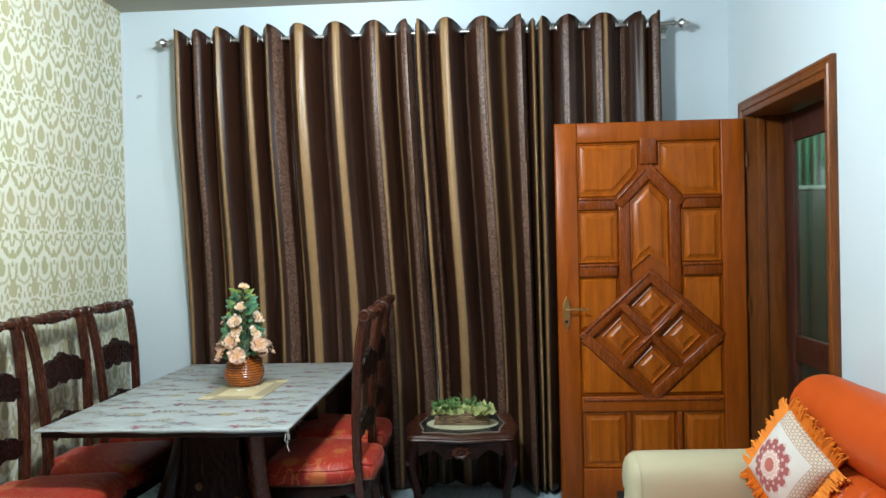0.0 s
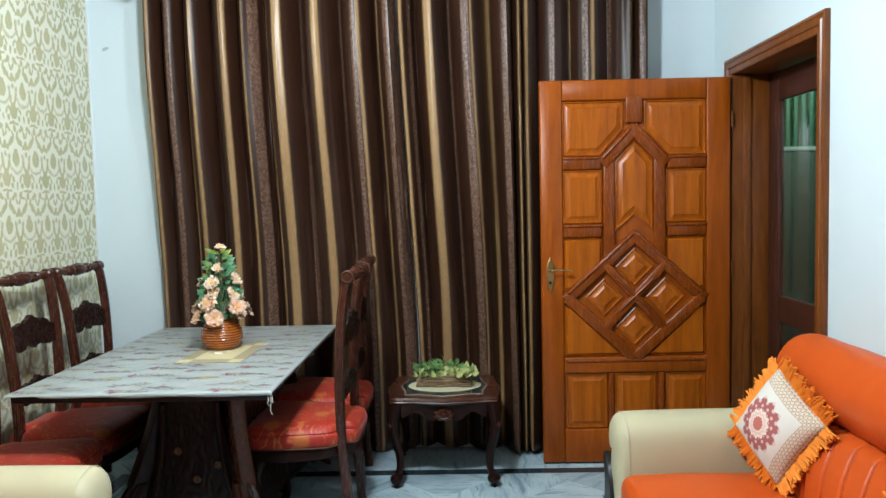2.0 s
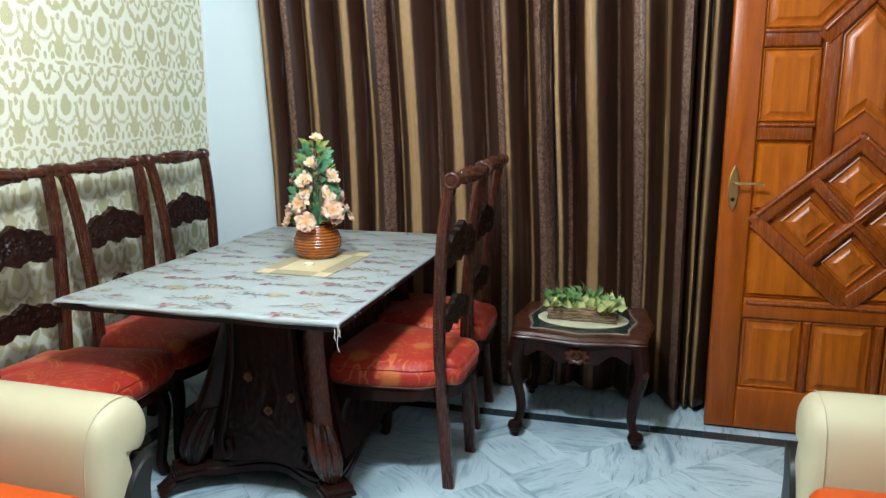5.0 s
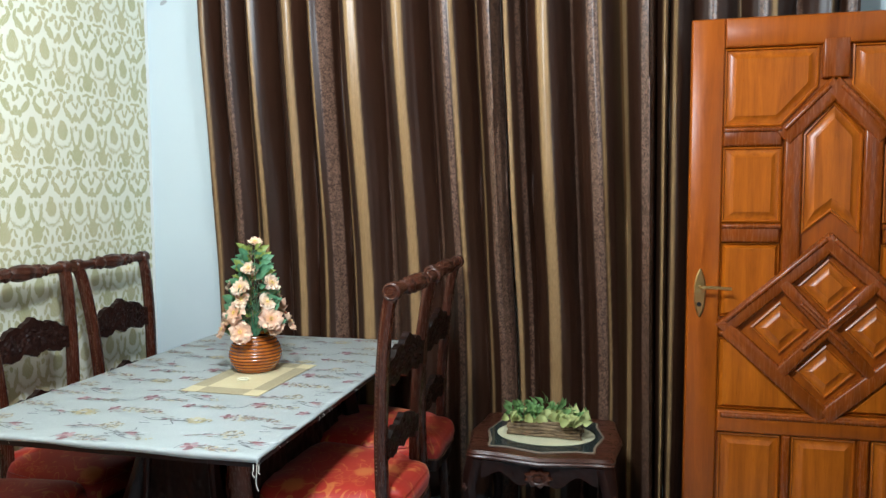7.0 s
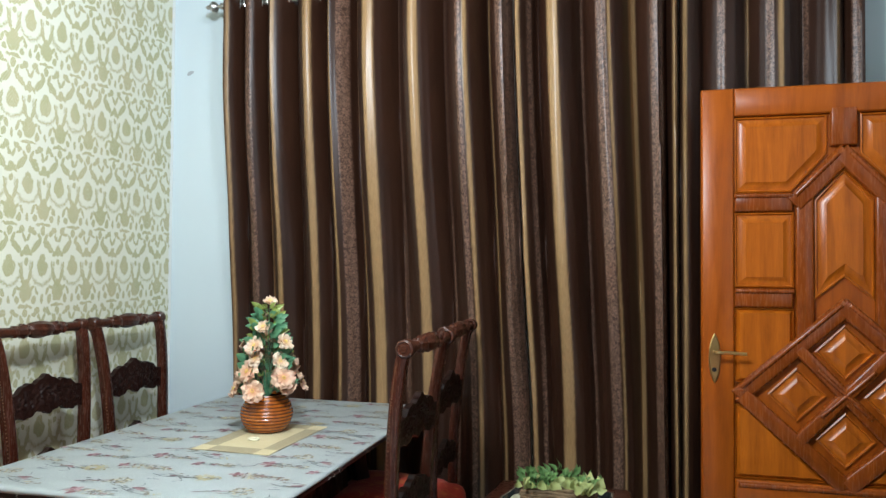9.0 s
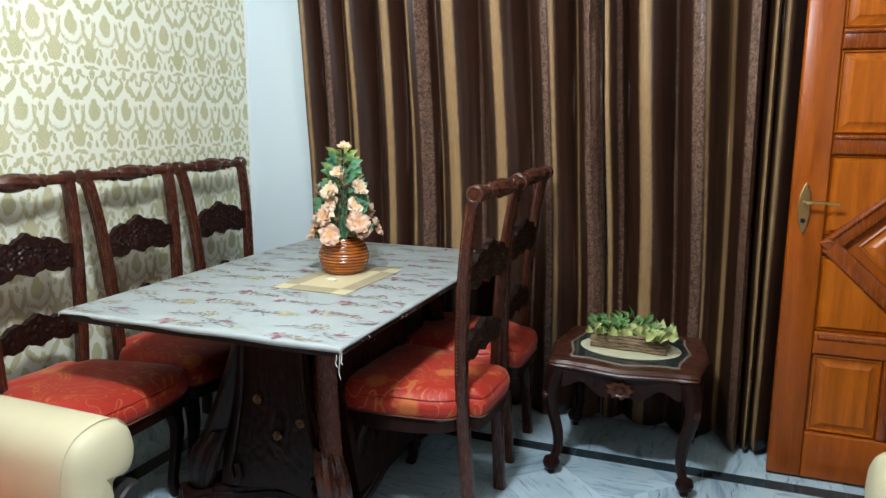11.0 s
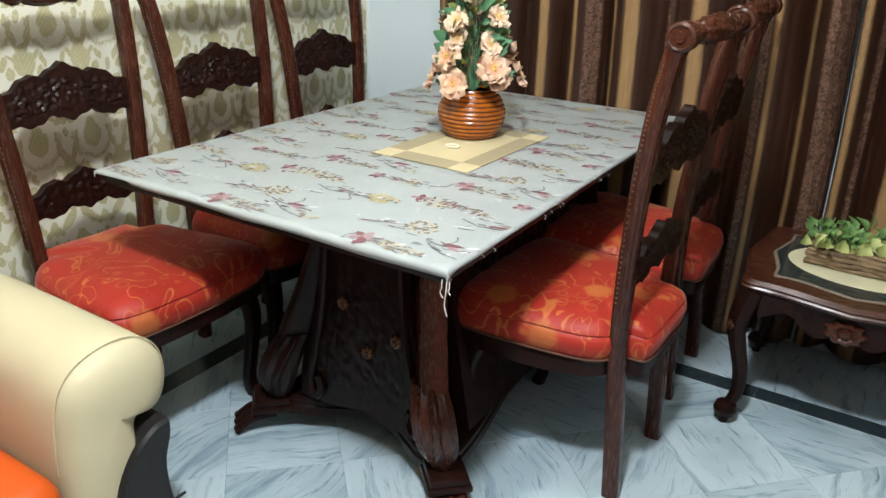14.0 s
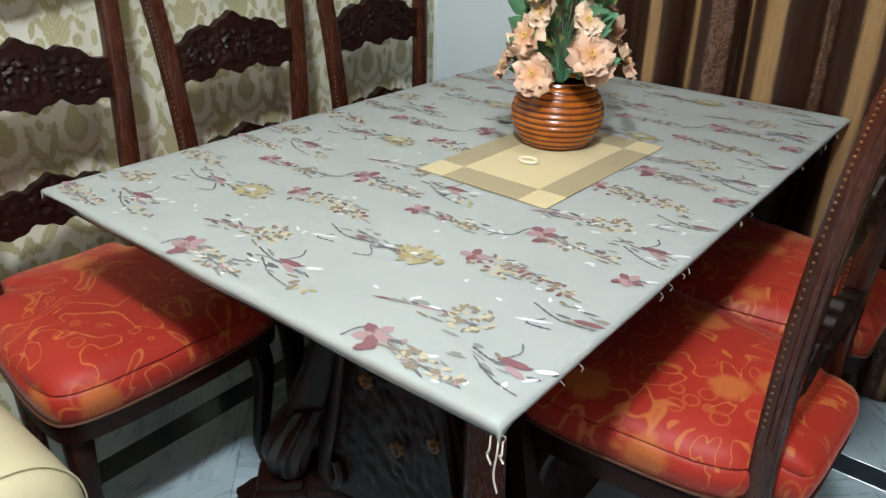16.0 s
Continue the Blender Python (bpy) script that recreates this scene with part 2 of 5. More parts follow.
# left wall with damask paper
def damask():
    s = Shade("damask wallpaper")
    c = s.xyz(s.coords())
    wob = s.m("MULTIPLY", s.m("SUBTRACT", s.noise(s.coords(), 38, 2), 0.5), 0.10)
    v = s.m("ADD", s.m("DIVIDE", s.m("ADD", c[2], -0.25), 0.33), wob)
    u = s.m("ADD", s.m("ADD", s.m("DIVIDE", c[1], 0.168), wob), s.m("MULTIPLY", s.m("FLOOR", v), 0.5))

    def ball(a, b, ca, cb, ra, rb):
        x = s.m("DIVIDE", s.m("SUBTRACT", a, ca), ra)
        y = s.m("DIVIDE", s.m("SUBTRACT", b, cb), rb)
        return s.m("SQRT", s.m("ADD", s.m("MULTIPLY", x, x), s.m("MULTIPLY", y, y)))

    def tilted(a, b, ca, cb, ra, rb, turn):
        x, y = s.m("SUBTRACT", a, ca), s.m("MULTIPLY", s.m("SUBTRACT", b, cb), 1.7)
        c, n = math.cos(turn), math.sin(turn)
        p = s.m("DIVIDE", s.m("ADD", s.m("MULTIPLY", x, c), s.m("MULTIPLY", y, n)), ra)
        q = s.m("DIVIDE", s.m("SUBTRACT", s.m("MULTIPLY", y, c), s.m("MULTIPLY", x, n)), rb)
        return s.m("SQRT", s.m("ADD", s.m("MULTIPLY", p, p), s.m("MULTIPLY", q, q)))

    a = s.m("ABSOLUTE", s.m("SUBTRACT", s.m("FRACT", u), 0.5))
    b = s.m("SUBTRACT", s.m("FRACT", v), 0.5)
    inside = lambda d: s.m("SUBTRACT", 1.0, d)
    ring = s.m("SUBTRACT", 0.13, s.m("ABSOLUTE", s.m("SUBTRACT", ball(a, b, 0.0, 0.02, 0.37, 0.235), 1.0)))
    ring = s.m("MINIMUM", ring, s.m("MULTIPLY", s.m("SUBTRACT", 0.07, b), 4.0))
    shapes = [
        inside(ball(a, b, 0.0, 0.0, 0.185, 0.125)), inside(ball(a, b, 0.0, 0.10, 0.10, 0.06)), ring,
        inside(ball(a, b, 0.5, -0.31, 0.20, 0.125)), inside(ball(a, b, 0.5, -0.20, 0.11, 0.05)),
        inside(tilted(a, b, 0.20, 0.255, 0.21, 0.085, -0.75)), inside(tilted(a, b, 0.37, -0.10, 0.06, 0.17, 0.35)),
        inside(ball(a, b, 0.5, 0.20, 0.085, 0.075)), inside(tilted(a, b, 0.40, 0.17, 0.10, 0.06, 0.6)), inside(ball(a, b, 0.5, 0.06, 0.06, 0.045)),
        inside(ball(a, b, 0.5, -0.485, 0.24, 0.032)), inside(ball(a, b, 0.36, 0.46, 0.09, 0.05)), inside(ball(a, b, 0.24, -0.40, 0.075, 0.055)), inside(ball(a, b, 0.0, 0.44, 0.08, 0.06)), inside(ball(a, b, 0.0, -0.40, 0.05, 0.06)),
    ]
    veins = s.m("ABSOLUTE", s.m("SINE", s.m("ADD", s.m("MULTIPLY", a, 46.0), s.m("MULTIPLY", b, 60.0))))
    shapes += [
        inside(tilted(a, b, 0.10, 0.36, 0.05, 0.12, -0.5)), inside(tilted(a, b, 0.30, -0.26, 0.045, 0.10, 0.9)), inside(tilted(a, b, 0.17, -0.30, 0.05, 0.11, -0.4)),
        inside(tilted(a, b, 0.44, 0.36, 0.045, 0.11, 0.5)), inside(tilted(a, b, 0.31, 0.02, 0.035, 0.10, 0.2)), inside(tilted(a, b, 0.27, 0.42, 0.09, 0.05, 0.2)),
    ]
    m = shapes[0]
    for k in shapes[1:]:
        m = s.m("MAXIMUM", m, k)
    feather = s.m("MULTIPLY", s.m("SUBTRACT", s.noise(s.coords(), 120, 3), 0.5), 0.35)
    mask = s.step(s.m("ADD", m, feather), -0.04, 0.16)
    mask = s.m("MULTIPLY", mask, s.m("ADD", 0.62, s.m("MULTIPLY", s.step(veins, 0.12, 0.4), 0.38)))
    hatch = s.noise(s.scaled(s.coords(), 1, 1, 0.25), 130, 2)
    tone = s.noise(s.coords(), 4.5, 3)
    fig = s.mix(s.step(tone, 0.4, 0.6), (0.37, 0.347, 0.168), (0.43, 0.38, 0.20))
    fig = s.mix(s.m("MULTIPLY", hatch, 0.5), fig, (0.49, 0.46, 0.28))
    ground = s.mix(s.noise(s.coords(), 2.2, 4), (0.65, 0.63, 0.50), (0.70, 0.69, 0.57))
    s.bump(s.m("ADD", mask, s.m("MULTIPLY", hatch, 0.4)), 0.12, 0.0015)
    return s.done(s.mix(mask, ground, fig), s.m("ADD", s.m("MULTIPLY", mask, 0.18), 0.42))


structure("wall_left", box((WL - 0.15, 1.0, -0.1), (WL - 0.002, WB, TOP)), WALL_WHITE, "masonry wall under the patterned paper", "wall")
structure("wallpaper", box((WL - 0.002, 1.0, 0.0), (WL, WB - 0.012, TOP)), damask(), "cream wallpaper with an olive beige damask pattern", "wallpaper")
bm = bmesh.new()
random.seed(5)
rings = [[], []]
for i in range(160):
    z = 2.94 * i / 159
    for ring, y in zip(rings, (WB - 0.022 - 0.008 * random.random(), WB - 0.0015)):
        ring.append((WL + 0.002, y, z))
loft(rings, closed=False, bm=bm)
structure("trim", bm, paint("torn paper edge", (0.78, 0.78, 0.74), 0.8, 0.06), "ragged pale edge where the wallpaper ends", "trim")
random.seed(0)


# floor of marble slabs
def marble(name, light, vein, deep):
    s = Shade(name)
    rnd = s.node("ShaderNodeObjectInfo").outputs["Random"]
    turn = s.node("ShaderNodeVectorRotate", rotation_type="Z_AXIS")
    s.plug(turn.inputs["Vector"], s.coords())
    s.plug(turn.inputs["Angle"], s.m("MULTIPLY", s.m("FLOOR", s.m("MULTIPLY", rnd, 7.99)), 0.785))
    p = s.added(turn.outputs[0], s.vec(s.m("MULTIPLY", rnd, 31.0), s.m("MULTIPLY", rnd, 17.0)))
    warp = s.noise(p, 2.4, 3)
    q = s.added(s.scaled(p, 0.9, 9.0, 1), s.vec(0.0, s.m("MULTIPLY", warp, 1.3)))
    band = s.noise(q, 1.5, 9, 0.68, 0.35)
    fine = s.noise(s.scaled(q, 3.2, 2.6, 1), 2.6, 8, 0.72, 0.15)
    cloud = s.noise(p, 2.6, 3)
    c = s.ramp(band, (0.34, vein), (0.47, light), (0.60, light), (0.74, vein))
    c = s.mix(s.m("MULTIPLY", s.step(fine, 0.54, 0.72), 0.75), c, vein)
    c = s.mix(s.m("MULTIPLY", s.m("MULTIPLY", s.step(fine, 0.53, 0.68), s.step(cloud, 0.40, 0.58)), 0.92), c, deep)
    c = s.mix(s.m("MULTIPLY", s.step(cloud, 0.42, 0.68), 0.45), c, vein)
    c = s.mix(s.m("MULTIPLY", rnd, 0.25), c, vein)
    return s.done(c, s.m("ADD", s.m("MULTIPLY", warp, 0.12), 0.12))


MARBLE = marble("white grey veined marble", (0.48, 0.58, 0.62), (0.20, 0.285, 0.33), (0.045, 0.085, 0.115))
STRIPE = marble("dark green marble", (0.03, 0.045, 0.05), (0.02, 0.03, 0.035), (0.08, 0.10, 0.10))
GROUT = paint("grey grout", (0.28, 0.35, 0.38), 0.5)
SX0, SX1, SY1, SW = WL + 0.26, WR - 0.20, 4.28, 0.075
floor = structure("floor", box((WL - 0.15, WF - 0.15, -0.12), (WR + 1.5, WB + 0.2, -0.004)), GROUT, "polished white marble floor with grey veins and a dark border", "floor")


def clip_poly(poly, x0, x1, y0, y1):
    for axis, lim, sign in ((0, x0, 1), (0, x1, -1), (1, y0, 1), (1, y1, -1)):
        out = []
        for a, b in zip(poly, poly[1:] + poly[:1]):
            da, db = sign * (a[axis] - lim), sign * (b[axis] - lim)
            if da >= 0:
                out.append(a)
            if da * db < 0:
                t = da / (da - db)
                out.append((a[0] + t * (b[0] - a[0]), a[1] + t * (b[1] - a[1])))
        poly = out
        if len(poly) < 3:
            return []
    return poly


def slab(name, poly, mat, z=0.0, data=None, centre=None):
    cx, cy = centre or (sum(p[0] for p in poly) / len(poly), sum(p[1] for p in poly) / len(poly))
    if data is None:
        ring = [(p[0] - cx, p[1] - cy) for p in ccw(list(poly))]
        bm = loft([[(x, y, -0.008) for x, y in ring], [(x, y, -0.0006) for x, y in ring], [(p.x, p.y, 0) for p in inset_poly(ring, 0.0006)]])
        data = mesh_of(bm, name, mat, False)
    ob = new(name, data)
    ob.parent = floor
    ob.location = (cx, cy, z)
    return data


def lay_floor():
    side, gap, whole = 0.305, 0.0005, None
    h = side / 2 - gap
    c45 = math.sqrt(0.5)
    for i in range(-16, 17):
        for j in range(-16, 17):
            cx, cy = 0.1 + (i - j) * side * c45, 1.8 + (i + j) * side * c45
            ring = [(cx + (a - b) * c45, cy + (a + b) * c45) for a, b in ((-h, -h), (h, -h), (h, h), (-h, h))]
            got = clip_poly(ring, SX0 + SW + gap, SX1 - SW - gap, WF, SY1 - gap)
            if len(got) < 3 or max(p[0] for p in got) - min(p[0] for p in got) < 0.02:
                continue
            if cy < 0.2:
                continue
            if got == ring:
                whole = slab("floor_tile", got, MARBLE, data=whole, centre=(cx, cy))
            else:
                slab("floor_tile", got, MARBLE)
    n = 6
    for k in range(n):
        x0 = SX0 + SW + (SX1 - SX0 - 2 * SW) * k / n
        x1 = SX0 + SW + (SX1 - SX0 - 2 * SW) * (k + 1) / n
        slab("border_strip", [(x0 + gap, SY1), (x1 - gap, SY1), (x1 - gap, SY1 + SW), (x0 + gap, SY1 + SW)], STRIPE)
        slab("skirting_tile", [(x0 + gap, SY1 + SW + gap), (x1 - gap, SY1 + SW + gap), (x1 - gap, WB), (x0 + gap, WB)], MARBLE)
    for k in range(9):
        y0, y1 = SY1 + SW - 0.62 * (k + 1), SY1 + SW - 0.62 * k
        slab("border_strip", [(SX0, y0 + gap), (SX0 + SW - gap, y0 + gap), (SX0 + SW - gap, y1 - gap), (SX0, y1 - gap)], STRIPE)
        slab("skirting_tile", [(WL, y0 + gap), (SX0 - gap, y0 + gap), (SX0 - gap, y1 - gap), (WL, y1 - gap)], MARBLE)
        slab("border_strip", [(SX1 - SW, y0 + gap), (SX1 - gap, y0 + gap), (SX1 - gap, y1 - gap), (SX1 - SW, y1 - gap)], STRIPE)
        slab("skirting_tile", [(SX1, y0 + gap), (WR, y0 + gap), (WR, y1 - gap), (SX1, y1 - gap)], MARBLE)
    slab("skirting_tile", [(WL, SY1 + SW + gap), (SX0 + SW, SY1 + SW + gap), (SX0 + SW, WB), (WL, WB)], MARBLE)
    slab("skirting_tile", [(SX1 - SW, SY1 + SW + gap), (WR, SY1 + SW + gap), (WR, WB), (SX1 - SW, WB)], MARBLE)
    slab("floor_tile", [(WL, WF), (WR, WF), (WR, 0.1), (WL, 0.1)], MARBLE, z=-0.003)


# chipped mark on the white wall
bm = bmesh.new()
bmesh.ops.create_circle(bm, cap_ends=True, radius=0.02, segments=14)
for v in bm.verts:
    v.co = Vector((v.co.x * (1 + 0.3 * math.sin(5 * v.co.x * 90)), 0, v.co.y * 0.55 + v.co.x * 0.3))
mark = part("wall_chip", bm, paint("bare plaster", (0.42, 0.44, 0.46), 0.9, 0.1))
mark.location = (-1.655, WB - 0.003, 2.425)
tagged(mark, "small grey chipped patch in the white paint", "wall mark", kind="structure")

# ---- doorway ----
frame_ob = thing("door_frame", Matrix.Identity(4), "varnished brown wooden door frame with moulded edges", "door frame")
frame_ob["kind"] = "structure"


def moulding(name, a, b, inward, parent):
    """An architrave strip along the right wall from a to b (y, z); its profile steps towards inward."""
    a, b, inward = Vector(a), Vector(b), Vector(inward)
    prof = [(0.0, 0.0), (0.0, 0.022), (0.012, 0.026), (0.02, 0.02), (0.03, 0.02), (0.036, 0.026), (0.05, 0.026), (0.056, 0.018), (0.08, 0.016), (0.085, 0.0)]
    rings = []
    for p, s in ((a, -1), (b, 1)):
        along = (b - a).normalized()
        rings.append([(WR - d, (p + inward * w - along * s * w).x, (p + inward * w - along * s * w).y) for w, d in prof])
    return part(name, loft(rings), FRAME_WOOD, parent)


moulding("architrave", (3.40, 2.225), (3.40, -0.085), (1, 0), frame_ob)
moulding("architrave", (4.525, -0.085), (4.525, 2.225), (-1, 0), frame_ob)
moulding("architrave", (4.525, 2.225), (3.40, 2.225), (0, -1), frame_ob)
part("jamb_lining", box((WR - 0.014, DY1, 0), (WR + 0.24, DY1 + 0.028, DTOP + 0.028), 0.003), FRAME_WOOD, frame_ob)
part("jamb_lining", box((WR - 0.014, DY0 - 0.028, 0), (WR + 0.24, DY0, DTOP + 0.028), 0.003), FRAME_WOOD, frame_ob)
part("head_lining", box((WR - 0.014, DY0 + 0.001, DTOP), (WR + 0.24, DY1 - 0.001, DTOP + 0.028), 0.003), FRAME_WOOD, frame_ob)
part("door_stop", box((WR + 0.05, DY1 - 0.014, 0), (WR + 0.09, DY1 - 0.0005, DTOP - 0.001), 0.003), FRAME_WOOD, frame_ob)

# glazed outer door, shut, at the far side of the wall
GLASS = Shade("dark window glass").done((0.75, 0.85, 0.8), 0.04, 0.0, Transmission_Weight=1.0, IOR=1.45)
outer = thing("door_2", pose(WR + 0.19, DY0, 0), "dark brown glazed outer door, closed, with a mesh pane", "door")
outer["kind"] = "structure"
W2 = DY1 - DY0
RED_BROWN = wood("dark red brown door paint", (0.03, 0.010, 0.006), (0.075, 0.022, 0.012), 0.4)
part("stile", box((0, 0.002, 0.004), (0.035, 0.17, DTOP - 0.006), 0.004), RED_BROWN, outer)
part("stile", box((0, W2 - 0.12, 0.004), (0.035, W2 - 0.002, DTOP - 0.006), 0.004), RED_BROWN, outer)
for z0, z1 in ((0.004, 0.22), (0.80, 0.94), (DTOP - 0.16, DTOP - 0.006)):
    part("rail", box((0.001, 0.1705, z0), (0.034, W2 - 0.1205, z1), 0.004), RED_BROWN, outer)
for z0, z1 in ((0.225, 0.795), (0.945, DTOP - 0.165)):
    part("pane", box((0.014, 0.172, z0), (0.019, W2 - 0.122, z1)), GLASS, outer).visible_shadow = False
part("door_knob", lathe([(0.0, 0), (0.02, 0.002), (0.02, 0.008), (0.009, 0.014), (0.009, 0.03), (0.024, 0.04), (0.026, 0.052), (0.014, 0.062), (0, 0.064)], 16, axis="x"), BLACK_WOOD, outer, at=pose(-0.001, 0.085, 1.2, 0, 0, 180))
# porch behind the glass
GREEN = paint("green paint", (0.20, 0.46, 0.30), 0.5)
porch = paint("dark porch wall", (0.06, 0.075, 0.06), 0.9, 0.1)
bm = box((WR + 1.6, 2.6, -0.1), (WR + 1.7, 6.3, TOP))
box((WR + 0.24, 2.5, -0.1), (WR + 1.7, 2.6, TOP), bm=bm)
box((WR + 0.24, 6.2, -0.1), (WR + 1.6, 6.3, TOP), bm=bm)
box((WR + 0.16, WB + 0.2, -0.1), (WR + 0.239, 6.2, TOP), bm=bm)
structure("porch_wall", bm, porch, "dark porch wall seen through the glazed door", "wall")
structure("porch_roof", box((WR + 0.2, 2.5, TOP + 0.15), (WR + 1.7, 6.3, TOP + 0.25)), porch, "dark porch roof outside the glazed door", "roof")
grille = thing("porch_grille", pose(0, 5.75, 0), "pale green upright bars of a porch grille", "grille")
for k in range(24):
    part("bar", box((WR + 0.25 + 0.056 * k, -0.010, 1.83), (WR + 0.274 + 0.056 * k, 0.010, 2.72), 0.004), GREEN, grille)
part("sill", box((WR + 0.245, -0.03, 1.80), (WR + 1.595, 0.03, 1.829), 0.004), paint("white sill", (0.75, 0.78, 0.75), 0.5), grille)
part("panel", box((WR + 0.245, -0.02, 0.0), (WR + 1.595, 0.02, 1.799), 0.004), paint("grey green panel", (0.17, 0.20, 0.17), 0.7, 0.1), grille)
# Added fill light, tinted green, that brightens the bars behind the glass.
lamp("porch_lamp_light", "POINT", (WR + 0.9, 5.0, 2.6), (WR + 0.7, 4.3, 1.5), 26.0, (0.75, 1.0, 0.85), 0.05)

# ---- the panelled door, standing open ----
DW, DH = 1.036, 2.118
door = thing("door_1", pose(0.867, 4.41, 0.008), "varnished orange brown wooden door with carved diamond panels, standing open", "door")
door["kind"] = "structure"
part("leaf", box((0, 0.022, 0), (DW, 0.046, DH), 0.002), DOOR_WOOD, door)


strips = []


def strip(name, a, b, w, proud=0.0, ends=0.0):
    """A frame member from a to b (x, z) of the width w."""
    a, b = Vector(a), Vector(b)
    t = (b - a).normalized()
    n = Vector((-t.y, t.x)) * w / 2
    a, b = a - t * ends, b + t * ends
    strips.append(name)
    proud += 0.00006 * len(strips)
    return part(name, slab_poly([a - n, b - n, b + n, a + n], [(0, 0.0218), (0, 0.008 - proud), (0.003, 0.003 - proud), (0.008, 0.0 - proud)]), DOOR_WOOD if name in ("stile", "rail") and abs(a.x - b.x) > 0.7 or w > 0.1 else MOULDING_WOOD, door)


def field(poly, k=1.0):
    """A raised and fielded panel."""
    part("panel", slab_poly(inset_poly(ccw([tuple(p) for p in poly]), 0.002), [(0, 0.0219), (0, 0.013), (0.005 * k, 0.010), (0.009 * k, 0.0195), (0.012 * k, 0.0195), (0.036 * k, 0.006), (0.040 * k, 0.003), (0.044 * k, 0.003)]), PANEL_WOOD, door)


CX, IN0, IN1 = 0.514, 0.122, 0.906
strip("stile", (IN0 / 2, 0), (IN0 / 2, DH), IN0)
strip("stile", ((IN1 + DW) / 2, 0), ((IN1 + DW) / 2, DH), DW - IN1)
strip("rail", (IN0, 2.062), (IN1, 2.062), 0.112)
strip("rail", (IN0, 0.095), (IN1, 0.095), 0.19)
strip("rail", (IN0, 0.55), (IN1, 0.55), 0.09)
strip("bead", (IN0 + 0.012, 0.575), (IN1 - 0.012, 0.575), 0.022, 0.007)
for sgn in (-1, 1):
    edge = IN0 if sgn < 0 else IN1
    q = lambda d: CX + sgn * d
    field([(edge, 1.705), (q(0.185), 1.705), (q(0.055), 1.85), (q(0.055), 2.004), (edge, 2.004)])
    field([(edge, 1.336), (q(0.174), 1.336), (q(0.174), 1.630), (edge, 1.630)])
    field([(edge, 0.965), (q(0.345), 0.965), (q(0.174), 1.12), (q(0.174), 1.258), (edge, 1.258)], 0.45)
    field([(edge, 0.597), (q(0.05), 0.597), (q(0.345), 0.885), (edge, 0.885)], 0.45)
    # upper diagonals, central stiles, side rails
    strip("stile", (q(0.138), 1.70), (q(0.138), 1.12), 0.066)
    strip("rail", (edge, 1.667), (q(0.18), 1.667), 0.072)
    strip("rail", (edge, 1.297), (q(0.18), 1.297), 0.074)
    strip("rail", (edge, 0.925), (q(0.37), 0.925), 0.06)
    strip("moulding", (q(0.0), 1.845), (q(0.165), 1.672), 0.07, 0.004, 0.02)
    strip("bead", (edge, 1.694), (q(0.18), 1.694), 0.02, 0.008)
    strip("bead", (edge, 1.324), (q(0.175), 1.324), 0.02, 0.008)
    strip("bead", (edge, 0.940), (q(0.35), 0.940), 0.02, 0.008)
    strip("bead", (q(0.02), 1.852), (q(0.175), 1.69), 0.02, 0.011)
    # the big diamond
    strip("moulding", (q(0.0), 1.262), (q(0.37), 0.925), 0.064, 0.006, 0.02)
    strip("moulding", (q(0.37), 0.925), (q(0.0), 0.588), 0.064, 0.006, 0.0)
    strip("moulding", (q(0.165), 1.108), (CX - sgn * 0.165, 0.752), 0.048, 0.007)
    strip("bead", (q(0.012), 1.278), (q(0.37), 0.95), 0.02, 0.013)
strip("bead", (CX - 0.10, 1.03), (CX + 0.09, 0.85), 0.018, 0.014)
strip("bead", (CX + 0.10, 1.03), (CX - 0.09, 0.85), 0.018, 0.0145)
strip("stile", (CX, 1.88), (CX, 2.03), 0.095)
field([(CX - 0.104, 1.29), (CX, 1.378), (CX + 0.104, 1.29), (CX + 0.104, 1.675), (CX, 1.795), (CX - 0.104, 1.675)][::-1])
for dx, dz in ((0, 0.168), (0.168, 0), (-0.168, 0), (0, -0.165)):
    r = 0.108
    c = (CX + dx, 0.928 + dz)
    field([(c[0] - r, c[1]), (c[0], c[1] - r), (c[0] + r, c[1]), (c[0], c[1] + r)])
for x0, x1 in ((IN0 + 0.008, 0.362), (0.40, 0.632), (0.684, IN1)):
    field([(x0, 0.192), (x1, 0.192), (x1, 0.503), (x0, 0.503)])
for x in (0.381, 0.658):
    strip("stile", (x, 0.19), (x, 0.506), 0.034)
handle = part("handle_plate", slab_poly([(0.026 + 0.022 * math.cos(a), 1.06 + 0.098 * math.sin(a) * (1 - 0.12 * abs(math.sin(2 * a)))) for a in [2 * math.pi * k / 20 for k in range(20)]][::1], [(0, 0), (0, -0.005), (0.004, -0.008)]), BRASS, door, "worn brass handle plate")
handle.location.x = 0.022
lever = [Vector(p) for p in ((0.046, -0.006, 1.085), (0.046, -0.035, 1.085), (0.055, -0.048, 1.085), (0.09, -0.05, 1.087), (0.16, -0.048, 1.083))]
part("lever", sweep(spline(lever, 5), 0.013, 0.011, (0, 0, 1), 10, 2.2), BRASS, door, "brass lever")
part("keyhole", lathe([(0, 0), (0.009, 0), (0.009, 0.003), (0, 0.003)], 12, axis="y"), BLACK_WOOD, door, at=pose(0.046, -0.0105, 1.015))
for z in (0.25, 1.05, 1.85):
    part("hinge", lathe([(0, 0), (0.005, 0), (0.005, 0.08), (0, 0.08)], 12), FRAME_WOOD, door, at=pose(DW + 0.01, 0.006, z))

